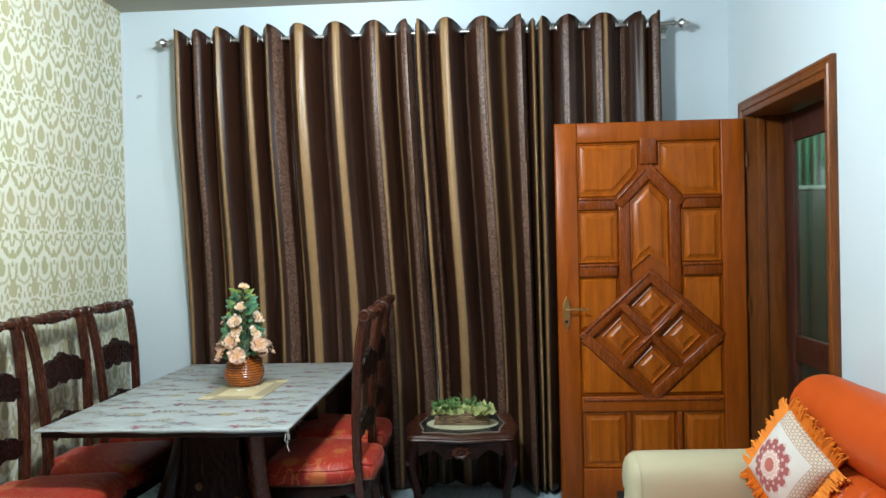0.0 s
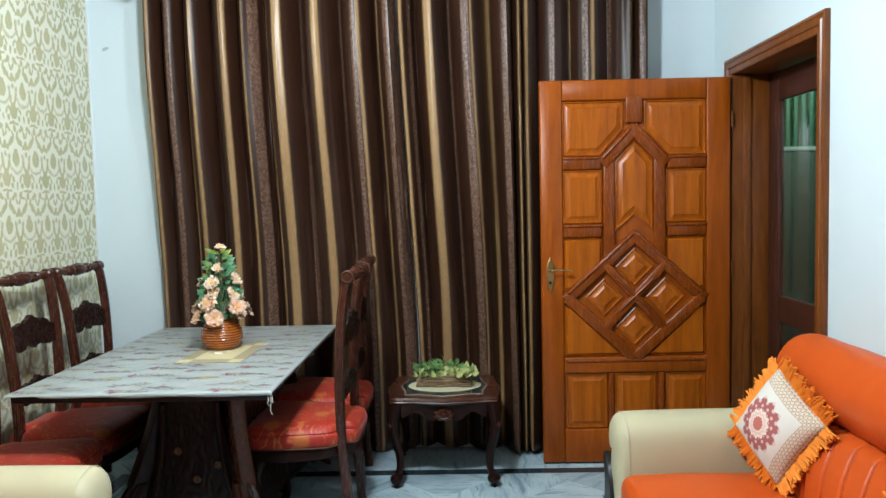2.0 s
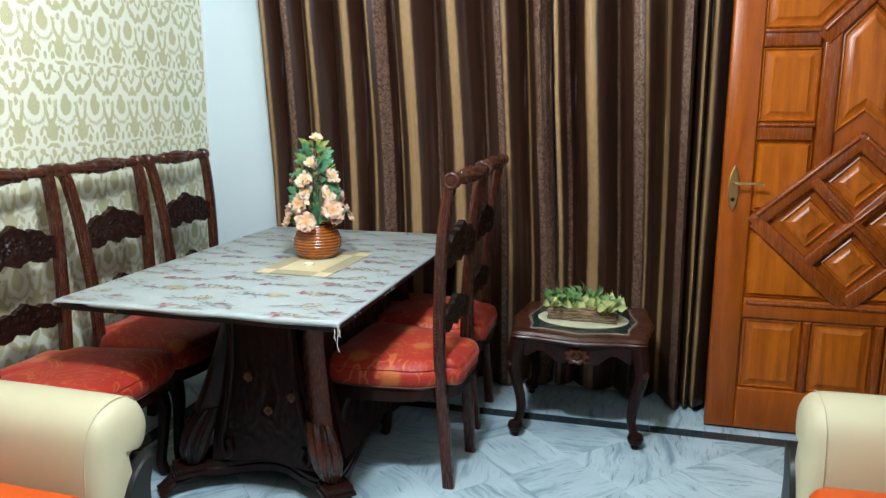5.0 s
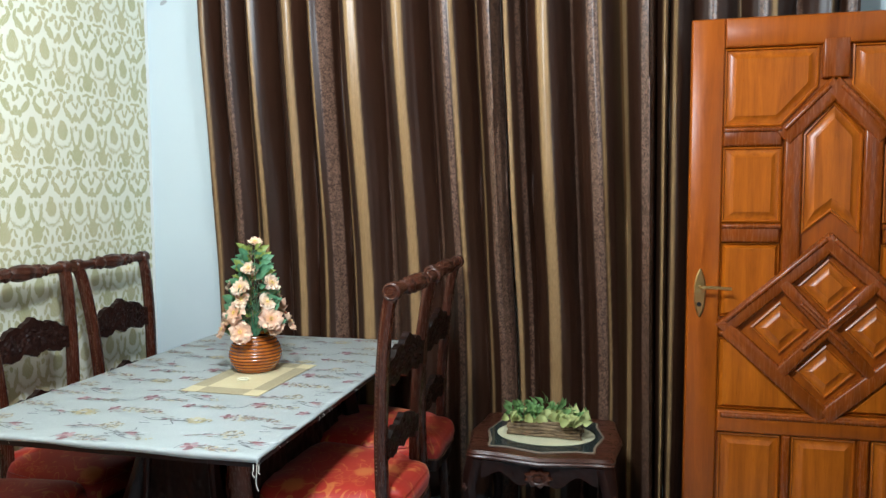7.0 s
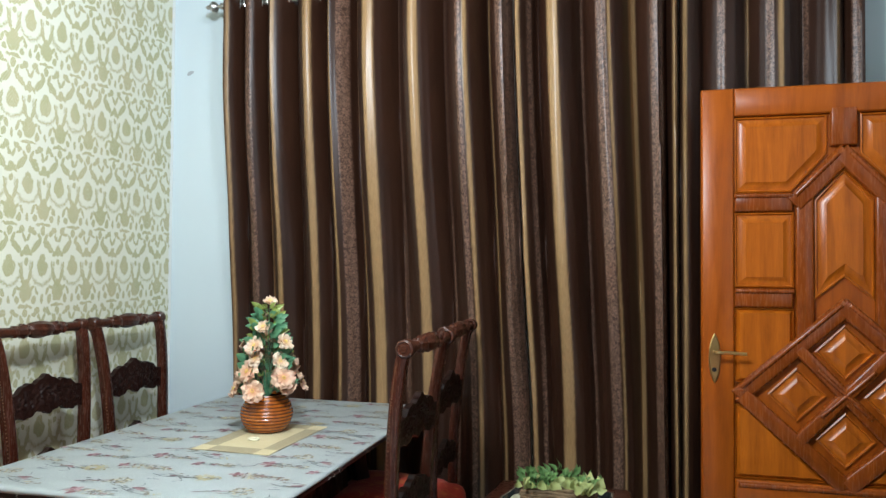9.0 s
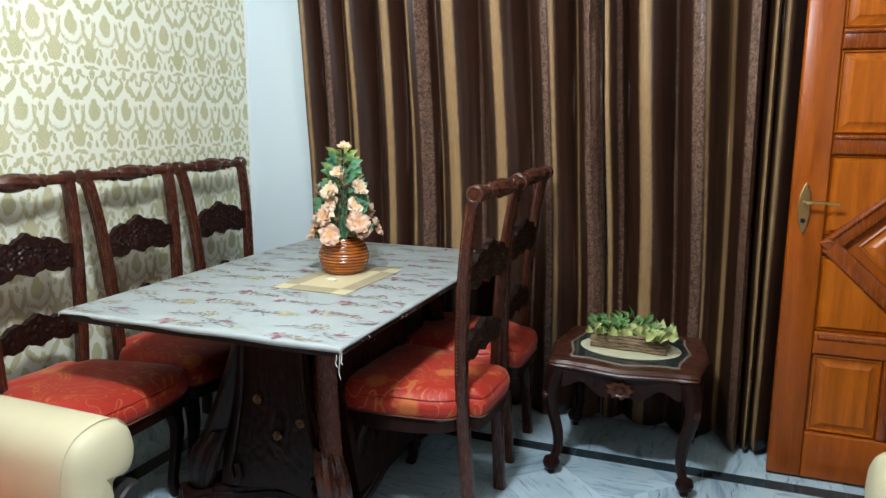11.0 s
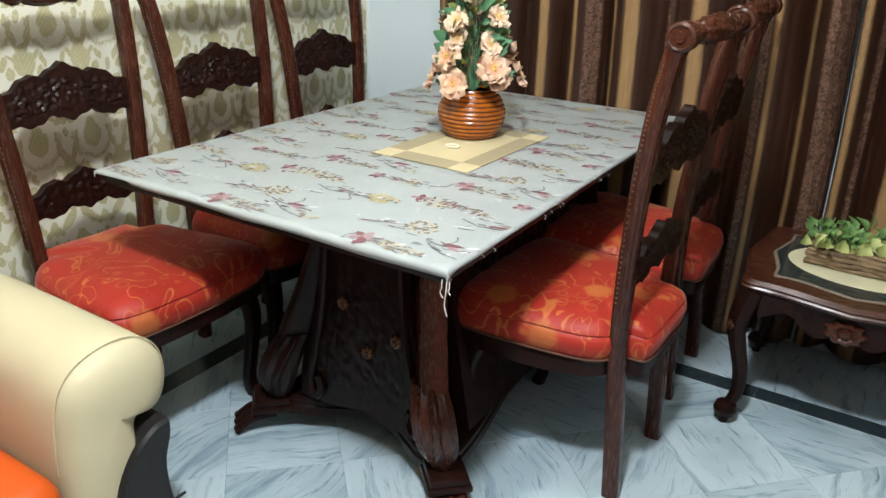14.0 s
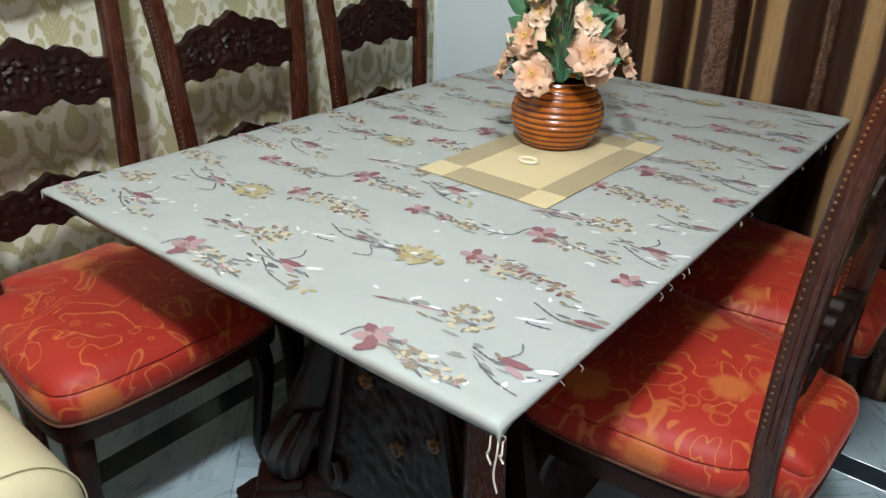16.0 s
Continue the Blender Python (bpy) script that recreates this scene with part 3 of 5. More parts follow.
# ---- curtain ----
def curtain_cloth():
    s = Shade("brown curtain with gold and taupe stripes")
    p = s.coords()
    slub = s.noise(s.scaled(p, 1, 1, 0.03), 260, 2, 0.5)
    fine = s.noise(s.scaled(p, 1, 1, 0.7), 420, 2)
    paisley = s.noise(s.scaled(p, 1, 0.4, 0.75), 95, 4, 0.65, 1.2)
    wear = s.noise(s.scaled(p, 1, 1, 0.4), 7, 3)
    brown = s.mix(s.m("ADD", s.m("MULTIPLY", slub, 0.3), s.m("MULTIPLY", wear, 0.7)), (0.010, 0.0038, 0.0021), (0.041, 0.0148, 0.0068))
    gold = s.mix(s.step(s.m("ADD", s.m("MULTIPLY", slub, 0.5), s.m("MULTIPLY", fine, 0.5)), 0.2, 0.8), (0.20, 0.115, 0.050), (0.33, 0.197, 0.088))
    taupe = s.mix(s.step(paisley, 0.36, 0.66), (0.042, 0.019, 0.011), (0.175, 0.096, 0.064))
    a, b = s.node("ShaderNodeAttribute"), s.node("ShaderNodeAttribute")
    a.attribute_name, b.attribute_name = "gold", "taupe"
    rag = s.m("MULTIPLY", s.m("SUBTRACT", paisley, 0.5), 0.5)
    c = s.mix(s.step(s.m("ADD", b.outputs["Fac"], rag), 0.25, 0.8), brown, taupe)
    c = s.mix(s.step(s.m("ADD", a.outputs["Fac"], s.m("MULTIPLY", s.m("SUBTRACT", slub, 0.5), 0.5)), 0.05, 0.95), c, gold)
    s.bump(s.m("ADD", s.m("MULTIPLY", paisley, 0.6), fine), 0.22, 0.0015)
    return s.done(c, s.m("SUBTRACT", 0.40, s.m("MULTIPLY", a.outputs["Fac"], 0.06)), Specular_IOR_Level=0.34)


CURTAIN = curtain_cloth()
ROD_Y, ROD_Z = 4.612, 2.716


def cx_of(k):
    return -1.342 + (k - 318) * 0.003334


PEAKS = [322, 357, 396, 450, 488, 541, 608, 675, 733, 750, 800, 864, 932, 953, 966, 1010, 1073, 1138, 1163]
STRIPES = [(324, 5, 1), (357, 10, 2), (384, 3, 1), (397, 9, 1), (430, 5, 2), (452, 9, 1), (485, 5, 1), (502, 13, 2), (524, 4, 1), (544, 16, 1), (580, 9, 2),
           (609, 13, 1), (648, 5, 2), (672, 8, 2), (681, 6, 1), (711, 4, 1), (732, 18, 2), (752, 7, 1), (766, 6, 2), (798, 15, 1), (833, 5, 2), (860, 13, 2), (870, 4, 1),
           (899, 9, 1), (930, 17, 2), (952, 5, 1), (965, 5, 1), (1008, 10, 2), (1040, 5, 1), (1064, 9, 2), (1076, 7, 1), (1108, 6, 2), (1140, 6, 1), (1160, 8, 2)]
peaks = [cx_of(k) for k in PEAKS]


def smooth(a, b, x):
    t = min(max((x - a) / (b - a), 0), 1)
    return t * t * (3 - 2 * t)


def fold(x):
    """-1 on the folds that come forward, 1 in the valleys."""
    if x <= peaks[0]:
        return -math.cos(math.pi * min((peaks[0] - x) / 0.03, 1))
    for a, b in zip(peaks, peaks[1:]):
        if x <= b:
            t = (x - a) / (b - a)
            return (1 - 2 * (math.cos(math.pi * t) ** 2 + 0.0008) ** 0.36) * min(1, 0.22 + (b - a) / 0.22)
    return -1


def drape(x, z):
    """The cloth's place for its hanging line x at the height z."""
    low = smooth(2.5, 0.5, z)
    slide = 0.08 * smooth(0.85, 0.5, x) * (0.12 + 0.88 * smooth(-1.4, 0.1, x)) * smooth(2.75, 0.4, z) ** 0.9
    wave = 0.012 * noise.noise((x * 5, z * 0.9, 3.1)) * low
    push = max(smooth(0.08, -0.1, x) * smooth(2.5, 0.85, z), smooth(0.72, 0.60, x) * smooth(1.6, 0.5, z))
    yc = ROD_Y - 0.012 + 0.085 * push - 0.02 * smooth(0.6, 0.8, x) * low
    amp = (0.086 - 0.050 * push) * (1 + 0.25 * noise.noise((x * 3, z * 0.7, 9.0)))
    if x > 0.8:
        amp *= 0.62
    y = yc + amp * fold(x + 0.014 * noise.noise((x * 4, z * 1.1, 0.5)) * low) + 0.006 * noise.noise((x * 11, z * 2.5, 7)) + 0.0075 * noise.noise((x * 30, z * 0.8, 2)) + 0.0035 * noise.noise((x * 70, z * 1.3, 6))
    return Vector((x + slide + wave, min(y, WB - 0.012), z))


def weight(x, kind):
    """How far the thread at x belongs to a stripe of that kind."""
    best = 0.0
    for k, w, other in STRIPES:
        if other == kind:
            half = 0.5 * w * 0.003334 * (1.02 if kind == 1 else 1.1)
            best = max(best, smooth(half + 0.009, half - 0.013, abs(x - cx_of(k))))
    return best


def curtain_panel(x0, x1, label):
    ob = thing("curtain", Matrix.Identity(4), label, "curtain", "curtains on the rod")
    xs = {x0, x1}
    x = x0
    while x < x1:
        xs.add(round(x, 5))
        x += 0.006
    for k, w, _ in STRIPES:
        for e in (cx_of(k - 0.5 * w) - 0.003, cx_of(k - 0.5 * w) + 0.004, cx_of(k + 0.5 * w) - 0.004, cx_of(k + 0.5 * w) + 0.003):
            if x0 < e < x1:
                xs.add(e)
    xs = sorted(xs)
    bm, rows, nz = bmesh.new(), [], 46
    for i in range(nz + 1):
        t = i / nz
        row = []
        for x in xs:
            top = 2.749 - 0.028 * fold(x)
            bot = 0.020 + 0.012 * math.sin(x * 9) + 0.006 * (fold(x) + 1)
            row.append(bm.verts.new(drape(x, top + (bot - top) * t)))
        rows.append(row)
    for a, b in zip(rows, rows[1:]):
        for i in range(len(xs) - 1):
            bm.faces.new((a[i], b[i], b[i + 1], a[i + 1]))
    clothes = part("cloth", bm, CURTAIN, ob, auto=80)
    for kind, name in ((1, "gold"), (2, "taupe")):
        layer = clothes.data.attributes.new(name, "FLOAT", "POINT")
        layer.data.foreach_set("value", [weight(x, kind) for i in range(nz + 1) for x in xs])
    solid = clothes.modifiers.new("thickness", "SOLIDIFY")
    solid.thickness, solid.offset = 0.002, 1
    for a, b in zip(peaks, peaks[1:]):
        if x0 < a < x1 and x0 < b < x1 and b - a > 0.05:
            for m in (a + 0.27 * (b - a), a + 0.73 * (b - a)):
                ring = bmesh.new()
                loop = [[(0.004 * math.cos(q), (0.026 + 0.005 * math.sin(q)) * math.cos(p), (0.026 + 0.005 * math.sin(q)) * math.sin(p)) for q in [2 * math.pi * j / 8 for j in range(8)]] for p in [2 * math.pi * i / 20 for i in range(21)]]
                loft(loop, caps=False, bm=ring)
                part("eyelet", ring, STEEL, ob, at=pose(m, ROD_Y, ROD_Z, 0, 0, 42 if m < (a + b) / 2 else -42))
    return ob


curtain_panel(cx_of(319), cx_of(743), "brown curtain with gold and taupe stripes, hanging from steel eyelets")
curtain_panel(cx_of(747), cx_of(957), "narrow brown curtain with gold and taupe stripes beside the door")
curtain_panel(cx_of(959), cx_of(1168), "brown striped curtain hanging behind the open door")
rod = thing("curtain_rod", pose(0, ROD_Y, ROD_Z), "grey steel curtain rod with pointed ends", "curtain rod")
bar = part("rod", lathe([(0, -1.385), (0.011, -1.385), (0.011, 1.578), (0, 1.578)], 14, axis="x"), STEEL, rod)
for x, d in ((-1.385, 180), (1.578, 0)):
    part("finial", lathe([(0, 0), (0.017, 0), (0.017, 0.012), (0.01, 0.018), (0.01, 0.03), (0.024, 0.042), (0.028, 0.056), (0.018, 0.072), (0.01, 0.08), (0.012, 0.088), (0, 0.105)], 14, axis="x"), STEEL, rod, at=pose(x, 0, 0, 0, 0, d))
for x in (-1.357, 0.12, 1.545):
    part("bracket", box((-0.012, 0.0, -0.022), (0.012, WB - ROD_Y - 0.001, -0.011), 0.002, bm=box((-0.025, WB - ROD_Y - 0.012, -0.06), (0.025, WB - ROD_Y - 0.0015, 0.03), 0.004)), STEEL, rod, at=pose(x, 0, 0))

WORN = wood("worn gilt wood", (0.06, 0.022, 0.009), (0.20, 0.085, 0.035), 0.35)


# ---- dining table ----
def carved_board(width, top, bottom, thick, nx=48, nz=14, depth=0.012, seed=0.0, scale=38.0, lean=None):
    """An upright board across y with shaped edges and carved faces; top and bottom are functions of -1..1."""
    bm = bmesh.new()
    faces = []
    for side in (1, -1):
        grid = []
        for j in range(nz + 1):
            row = []
            for i in range(nx + 1):
                t = 2 * i / nx - 1
                w = width(j / nz) if callable(width) else width
                y = t * w
                z = bottom(t) + (top(t) - bottom(t)) * j / nz
                rim = min(1, 4.5 * min(j / nz, 1 - j / nz), 5 * (1 - abs(t)))
                n = noise.noise((y * scale + seed, z * scale, seed * 3.7))
                m = noise.noise((y * scale * 2.1, z * scale * 2.1 + seed, 5.0))
                relief = depth * rim * (1.1 * abs(n) ** 0.6 + 0.35 * m) + 0.004 * (1 - rim)
                x = side * (thick / 2 + relief)
                if lean:
                    x += lean(z)
                row.append(bm.verts.new((x, y, z)))
            grid.append(row)
        faces.append(grid)
    for grid in faces:
        for a, b in zip(grid, grid[1:]):
            for i in range(nx):
                bm.faces.new((a[i], a[i + 1], b[i + 1], b[i]))
    f, g = faces
    for i in range(nx):
        bm.faces.new((f[0][i], g[0][i], g[0][i + 1], f[0][i + 1]))
        bm.faces.new((f[-1][i], f[-1][i + 1], g[-1][i + 1], g[-1][i]))
    for j in range(nz):
        bm.faces.new((f[j][0], f[j + 1][0], g[j + 1][0], g[j][0]))
        bm.faces.new((f[j][-1], g[j][-1], g[j + 1][-1], f[j + 1][-1]))
    return bm


def rosette(r=0.02, petals=8):
    bm = bmesh.new()
    rings = []
    for k, (q, h) in enumerate(((0, 0.009), (0.25, 0.008), (0.35, 0.003), (0.6, 0.006), (0.85, 0.005), (1.0, 0.0))):
        ring = []
        for i in range(petals * 4):
            a = 2 * math.pi * i / (petals * 4)
            w = 1 + 0.14 * math.cos(petals * a) * q
            ring.append((h, max(q, 0.01) * r * w * math.cos(a), max(q, 0.01) * r * w * math.sin(a)))
        rings.append(ring)
    return loft(rings, bm=bm)


TX0, TX1, TY0, TY1, TZ = -1.336, -0.312, 3.084, 4.645, 0.770
def side(sx, z):
    """Across the pedestal at the height z: it stands off the middle and spreads towards its feet."""
    t = min(max((0.70 - z) / 0.62, 0), 1)
    return 0.085 - 0.035 * t + sx * (0.150 + 0.145 * t ** 1.3)


table = thing("dining_table", pose(-0.79, 3.87, 0), "dark carved mahogany dining table on a heavy four-footed pedestal", "table")
part("tabletop", box((TX0 + 0.016 + 0.79, TY0 + 0.016 - 3.87, 0.735), (TX1 - 0.016 + 0.79, TY1 - 0.02 - 3.87, TZ - 0.003), 0.008), DARK_WOOD, table)
part("underframe", box((-0.30, -0.56, 0.69), (0.30, 0.56, 0.7345), 0.01), DARK_WOOD, table)
for sx in (-1, 1):
    for sy in (-1, 1):
        path = spline([(side(sx, z), sy * y, z) for y, z in ((0.455, 0.70), (0.475, 0.58), (0.505, 0.42), (0.53, 0.31))], 6)
        # Lighter wood on the lit near right corner; darker copies stand in for shade.
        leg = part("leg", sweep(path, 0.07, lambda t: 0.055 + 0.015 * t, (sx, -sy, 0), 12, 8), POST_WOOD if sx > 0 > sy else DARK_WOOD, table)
        leaf = bmesh.new()
        rings = []
        for k in range(15):
            t = k / 14
            z = 0.335 - 0.225 * t
            r = 0.030 + 0.020 * math.sin(math.pi * min(1, t * 0.9 + 0.08)) ** 0.8
            out = 0.028 * math.sin(math.pi * t)
            c = Vector((side(sx, z) - sx * 0.01 + sx * out * 0.4, sy * (0.53 + out * 0.7), z))
            rings.append([c + Vector((r * (1 + 0.13 * math.cos(9 * a + 3.0 * t) * min(1, 5 * (1 - t))) * math.cos(a), r * (1 + 0.13 * math.cos(9 * a + 3.0 * t) * min(1, 5 * (1 - t))) * math.sin(a), 0)) for a in [2 * math.pi * i / 54 for i in range(54)]])
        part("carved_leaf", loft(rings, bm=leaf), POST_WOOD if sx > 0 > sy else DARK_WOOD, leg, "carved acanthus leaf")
        foot = box((-0.050, -0.050, 0.084), (0.050, 0.050, 0.108), 0.007)
        box((-0.056, -0.056, 0.070), (0.056, 0.056, 0.086), 0.004, bm=foot)
        part("foot_block", foot, DARK_WOOD, leg, at=pose(side(sx, 0.08), sy * 0.54, 0, 0, 0, 45))
        toe = bmesh.new()
        for off in (-0.028, 0.0, 0.028):
            p = spline([(-0.01, off, 0.056), (0.035, off * 1.05, 0.054), (0.066, off * 1.1, 0.042), (0.088, off * 1.15, 0.024), (0.104, off * 1.2, 0.013)], 4)
            sweep(p, 0.03, 0.026, (0, 1, 0), 8, 2.2, bm=toe)
        # Right-hand feet are lighter too, for the light that reaches them.
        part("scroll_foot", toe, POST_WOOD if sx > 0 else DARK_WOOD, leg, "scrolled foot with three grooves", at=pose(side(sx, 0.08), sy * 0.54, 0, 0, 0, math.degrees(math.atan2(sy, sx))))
for sy in (-1, 1):
    wide = lambda q: 0.225 - 0.115 * q ** 0.9 + 0.016 * math.sin(2 * math.pi * q)
    board = part("carved_panel", carved_board(wide, lambda t: 0.69, lambda t: 0.118 + 0.03 * (1 - abs(t)) ** 2, 0.03, 84, 60, 0.006, 2.0 + sy, 34), DARK_WOOD, table, at=pose(0.066, sy * 0.49, 0, 0, 0, 90))
    for x, z in ((0.02, 0.34), (-0.055, 0.46), (0.11, 0.40)):
        part("rosette", rosette(0.017), WORN, board, "worn carved flower", at=pose(sy * 0.030, x * sy, z, 0, 0, 0 if sy > 0 else 180))
    for x in (-0.130, 0.130):
        scroll = spline([(x * 0.85, 0, 0.66), (x * 0.95, 0, 0.48), (x * 1.2, 0, 0.30), (x * 1.38, 0, 0.19), (x * 1.25, 0, 0.14), (x * 1.1, 0, 0.17), (x * 1.18, 0, 0.21)], 6)
        part("scroll", sweep(scroll, 0.03, 0.022, (0, 1, 0), 8, 2.5), DARK_WOOD, table, at=pose(0.066, sy * 0.513, 0))
for sx in (-1, 1):
    part("side_panel", carved_board(lambda q: 0.39 - 0.03 * q, lambda t: 0.69, lambda t: 0.118, 0.028, 60, 36, 0.012, 7.0 + sx, 22, lambda z: side(sx, z) - sx * 0.03), DARK_WOOD, table)
ring = []
for k in range(64):
    a = 2 * math.pi * k / 64
    c, s = math.cos(a), math.sin(a)
    r = 1 / max(abs(c) / 0.345, abs(s) / 0.545)
    near = abs(math.sin(2 * math.atan2(abs(s) / 0.545, abs(c) / 0.345)))
    r *= 0.80 + 0.20 * near ** 3
    ring.append((0.05 + 0.86 * r * c, r * s))
part("plinth", loft([[(x * q, y * q, z) for x, y in ring] for q, z in ((0.97, 0.052), (1.0, 0.06), (1.0, 0.085), (0.985, 0.09), (0.985, 0.104), (0.96, 0.112))]), DARK_WOOD, table)


# ---- tablecloth ----
def satin():
    s = Shade("silver grey satin")
    p = s.coords()
    n = s.noise(p, 3.2, 4)
    weave = s.noise(s.scaled(p, 1, 6, 1), 320, 2)
    s.bump(s.m("ADD", s.m("MULTIPLY", n, 2.0), s.m("MULTIPLY", weave, 0.3)), 0.22, 0.006)
    return s.done(s.mix(n, (0.285, 0.308, 0.30), (0.365, 0.388, 0.378)), s.m("ADD", s.m("MULTIPLY", n, 0.15), 0.32), Specular_IOR_Level=0.4)


CLOTH = satin()


def cloth_z(x, y):
    """Height of the cloth's upper face."""
    e = min(x - TX0, TX1 - x, y - TY0, TY1 - y)
    ripple = 0.0016 * noise.noise((x * 6, y * 6, 1.0)) + 0.0008 * noise.noise((x * 17, y * 17, 4.0))
    return TZ + 0.004 + ripple * min(1, e / 0.05)


cloth_ob = thing("tablecloth", Matrix.Identity(4), "silver grey satin tablecloth printed with small flower sprigs, edges frayed", "tablecloth")
bm = bmesh.new()
nx, ny = 52, 78
rows = []
for j in range(-2, ny + 3):
    row = []
    for i in range(-2, nx + 3):
        x = TX0 + 0.006 + (TX1 - TX0 - 0.012) * min(max(i, 0), nx) / nx
        y = TY0 + 0.006 + (TY1 - TY0 - 0.012) * min(max(j, 0), ny) / ny
        z = cloth_z(x, y)
        ox = (i if i < 0 else i - nx if i > nx else 0)
        oy = (j if j < 0 else j - ny if j > ny else 0)
        over = max(abs(ox), abs(oy))
        if over:
            hang = 0.010 + 0.006 * noise.noise((x * 7, y * 7, 2.0)) + (0.010 if ox and oy else 0)
            if y < TY0 + 0.02 and x > -1.2:
                hang += 0.006
            x += 0.006 * (1 if ox > 0 else -1 if ox < 0 else 0)
            y += 0.006 * (1 if oy > 0 else -1 if oy < 0 else 0)
            z -= 0.005 if over == 1 else hang
        row.append(bm.verts.new((x, y, z)))
    rows.append(row)
for a, b in zip(rows, rows[1:]):
    for i in range(len(a) - 1):
        bm.faces.new((a[i], a[i + 1], b[i + 1], b[i]))
sheet = part("sheet", bm, CLOTH, cloth_ob, auto=80)
solid = sheet.modifiers.new("thickness", "SOLIDIFY")
solid.thickness, solid.offset = 0.0012, -1
PRINT = [Shade("print dark stem").done((0.11, 0.11, 0.12), 0.6), Shade("print burgundy").done((0.18, 0.075, 0.085), 0.6), Shade("print pink").done((0.31, 0.20, 0.21), 0.6),
         Shade("print brown bead").done((0.21, 0.17, 0.125), 0.55), Shade("print cream bead").done((0.42, 0.37, 0.26), 0.5), Shade("print gold").done((0.38, 0.32, 0.17), 0.35, 0.3), Shade("print silver foil").done((0.85, 0.87, 0.88), 0.22, 0.3), Shade("print grey leaf").done((0.20, 0.21, 0.20), 0.55)]


class Print:
    """Flat printed flecks on the cloth."""

    def __init__(self, seed):
        self.bm, self.rnd, self.level = bmesh.new(), random.Random(seed), 0.0

    def fleck(self, x, y, ang, l, w, mat, n=6):
        if not (TX0 + 0.012 < x < TX1 - 0.012 and TY0 + 0.012 < y < TY1 - 0.012):
            return
        c, s = math.cos(ang), math.sin(ang)
        self.level += 0.00001
        vs = []
        for k in range(n):
            a = 2 * math.pi * k / n
            r = 1 + 0.25 * (self.rnd.random() - 0.5)
            px, py = 0.5 * l * r * math.cos(a), 0.5 * w * r * math.sin(a)
            qx, qy = x + px * c - py * s, y + px * s + py * c
            vs.append(self.bm.verts.new((qx, qy, cloth_z(qx, qy) + 0.0007 + self.level % 0.0006)))
        self.bm.faces.new(vs).material_index = mat

    def line(self, pts, w, mat):
        p = spline([(*q, 0) for q in pts], 4)
        for a, b in zip(p, p[1:]):
            d = b - a
            m = (a + b) / 2
            self.fleck(m.x, m.y, math.atan2(d.y, d.x), d.length * 1.25, w * (0.95 + 0.7 * self.rnd.random()), mat, 5)

    def flower(self, x, y, r, mat, n=5):
        a0 = self.rnd.random() * 6
        for k in range(n):
            a = a0 + 2 * math.pi * k / n
            self.fleck(x + 0.55 * r * math.cos(a), y + 0.55 * r * math.sin(a), a, r * 1.2, r * 0.8, mat if k % 2 else (2 if mat == 1 else mat))

    def beads(self, x, y, rx, ry, n, mats, taper=0.0):
        for k in range(n):
            t = self.rnd.random()
            px = (2 * t - 1) * rx
            lim = ry * (1 - taper * t) * math.sqrt(max(0.05, 1 - (2 * t - 1) ** 2) if not taper else 1)
            py = (2 * self.rnd.random() - 1) * lim
            self.fleck(x + px, y + py, self.rnd.random() * 3, 0.008 + 0.007 * self.rnd.random(), 0.006 + 0.004 * self.rnd.random(), self.rnd.choice(mats))


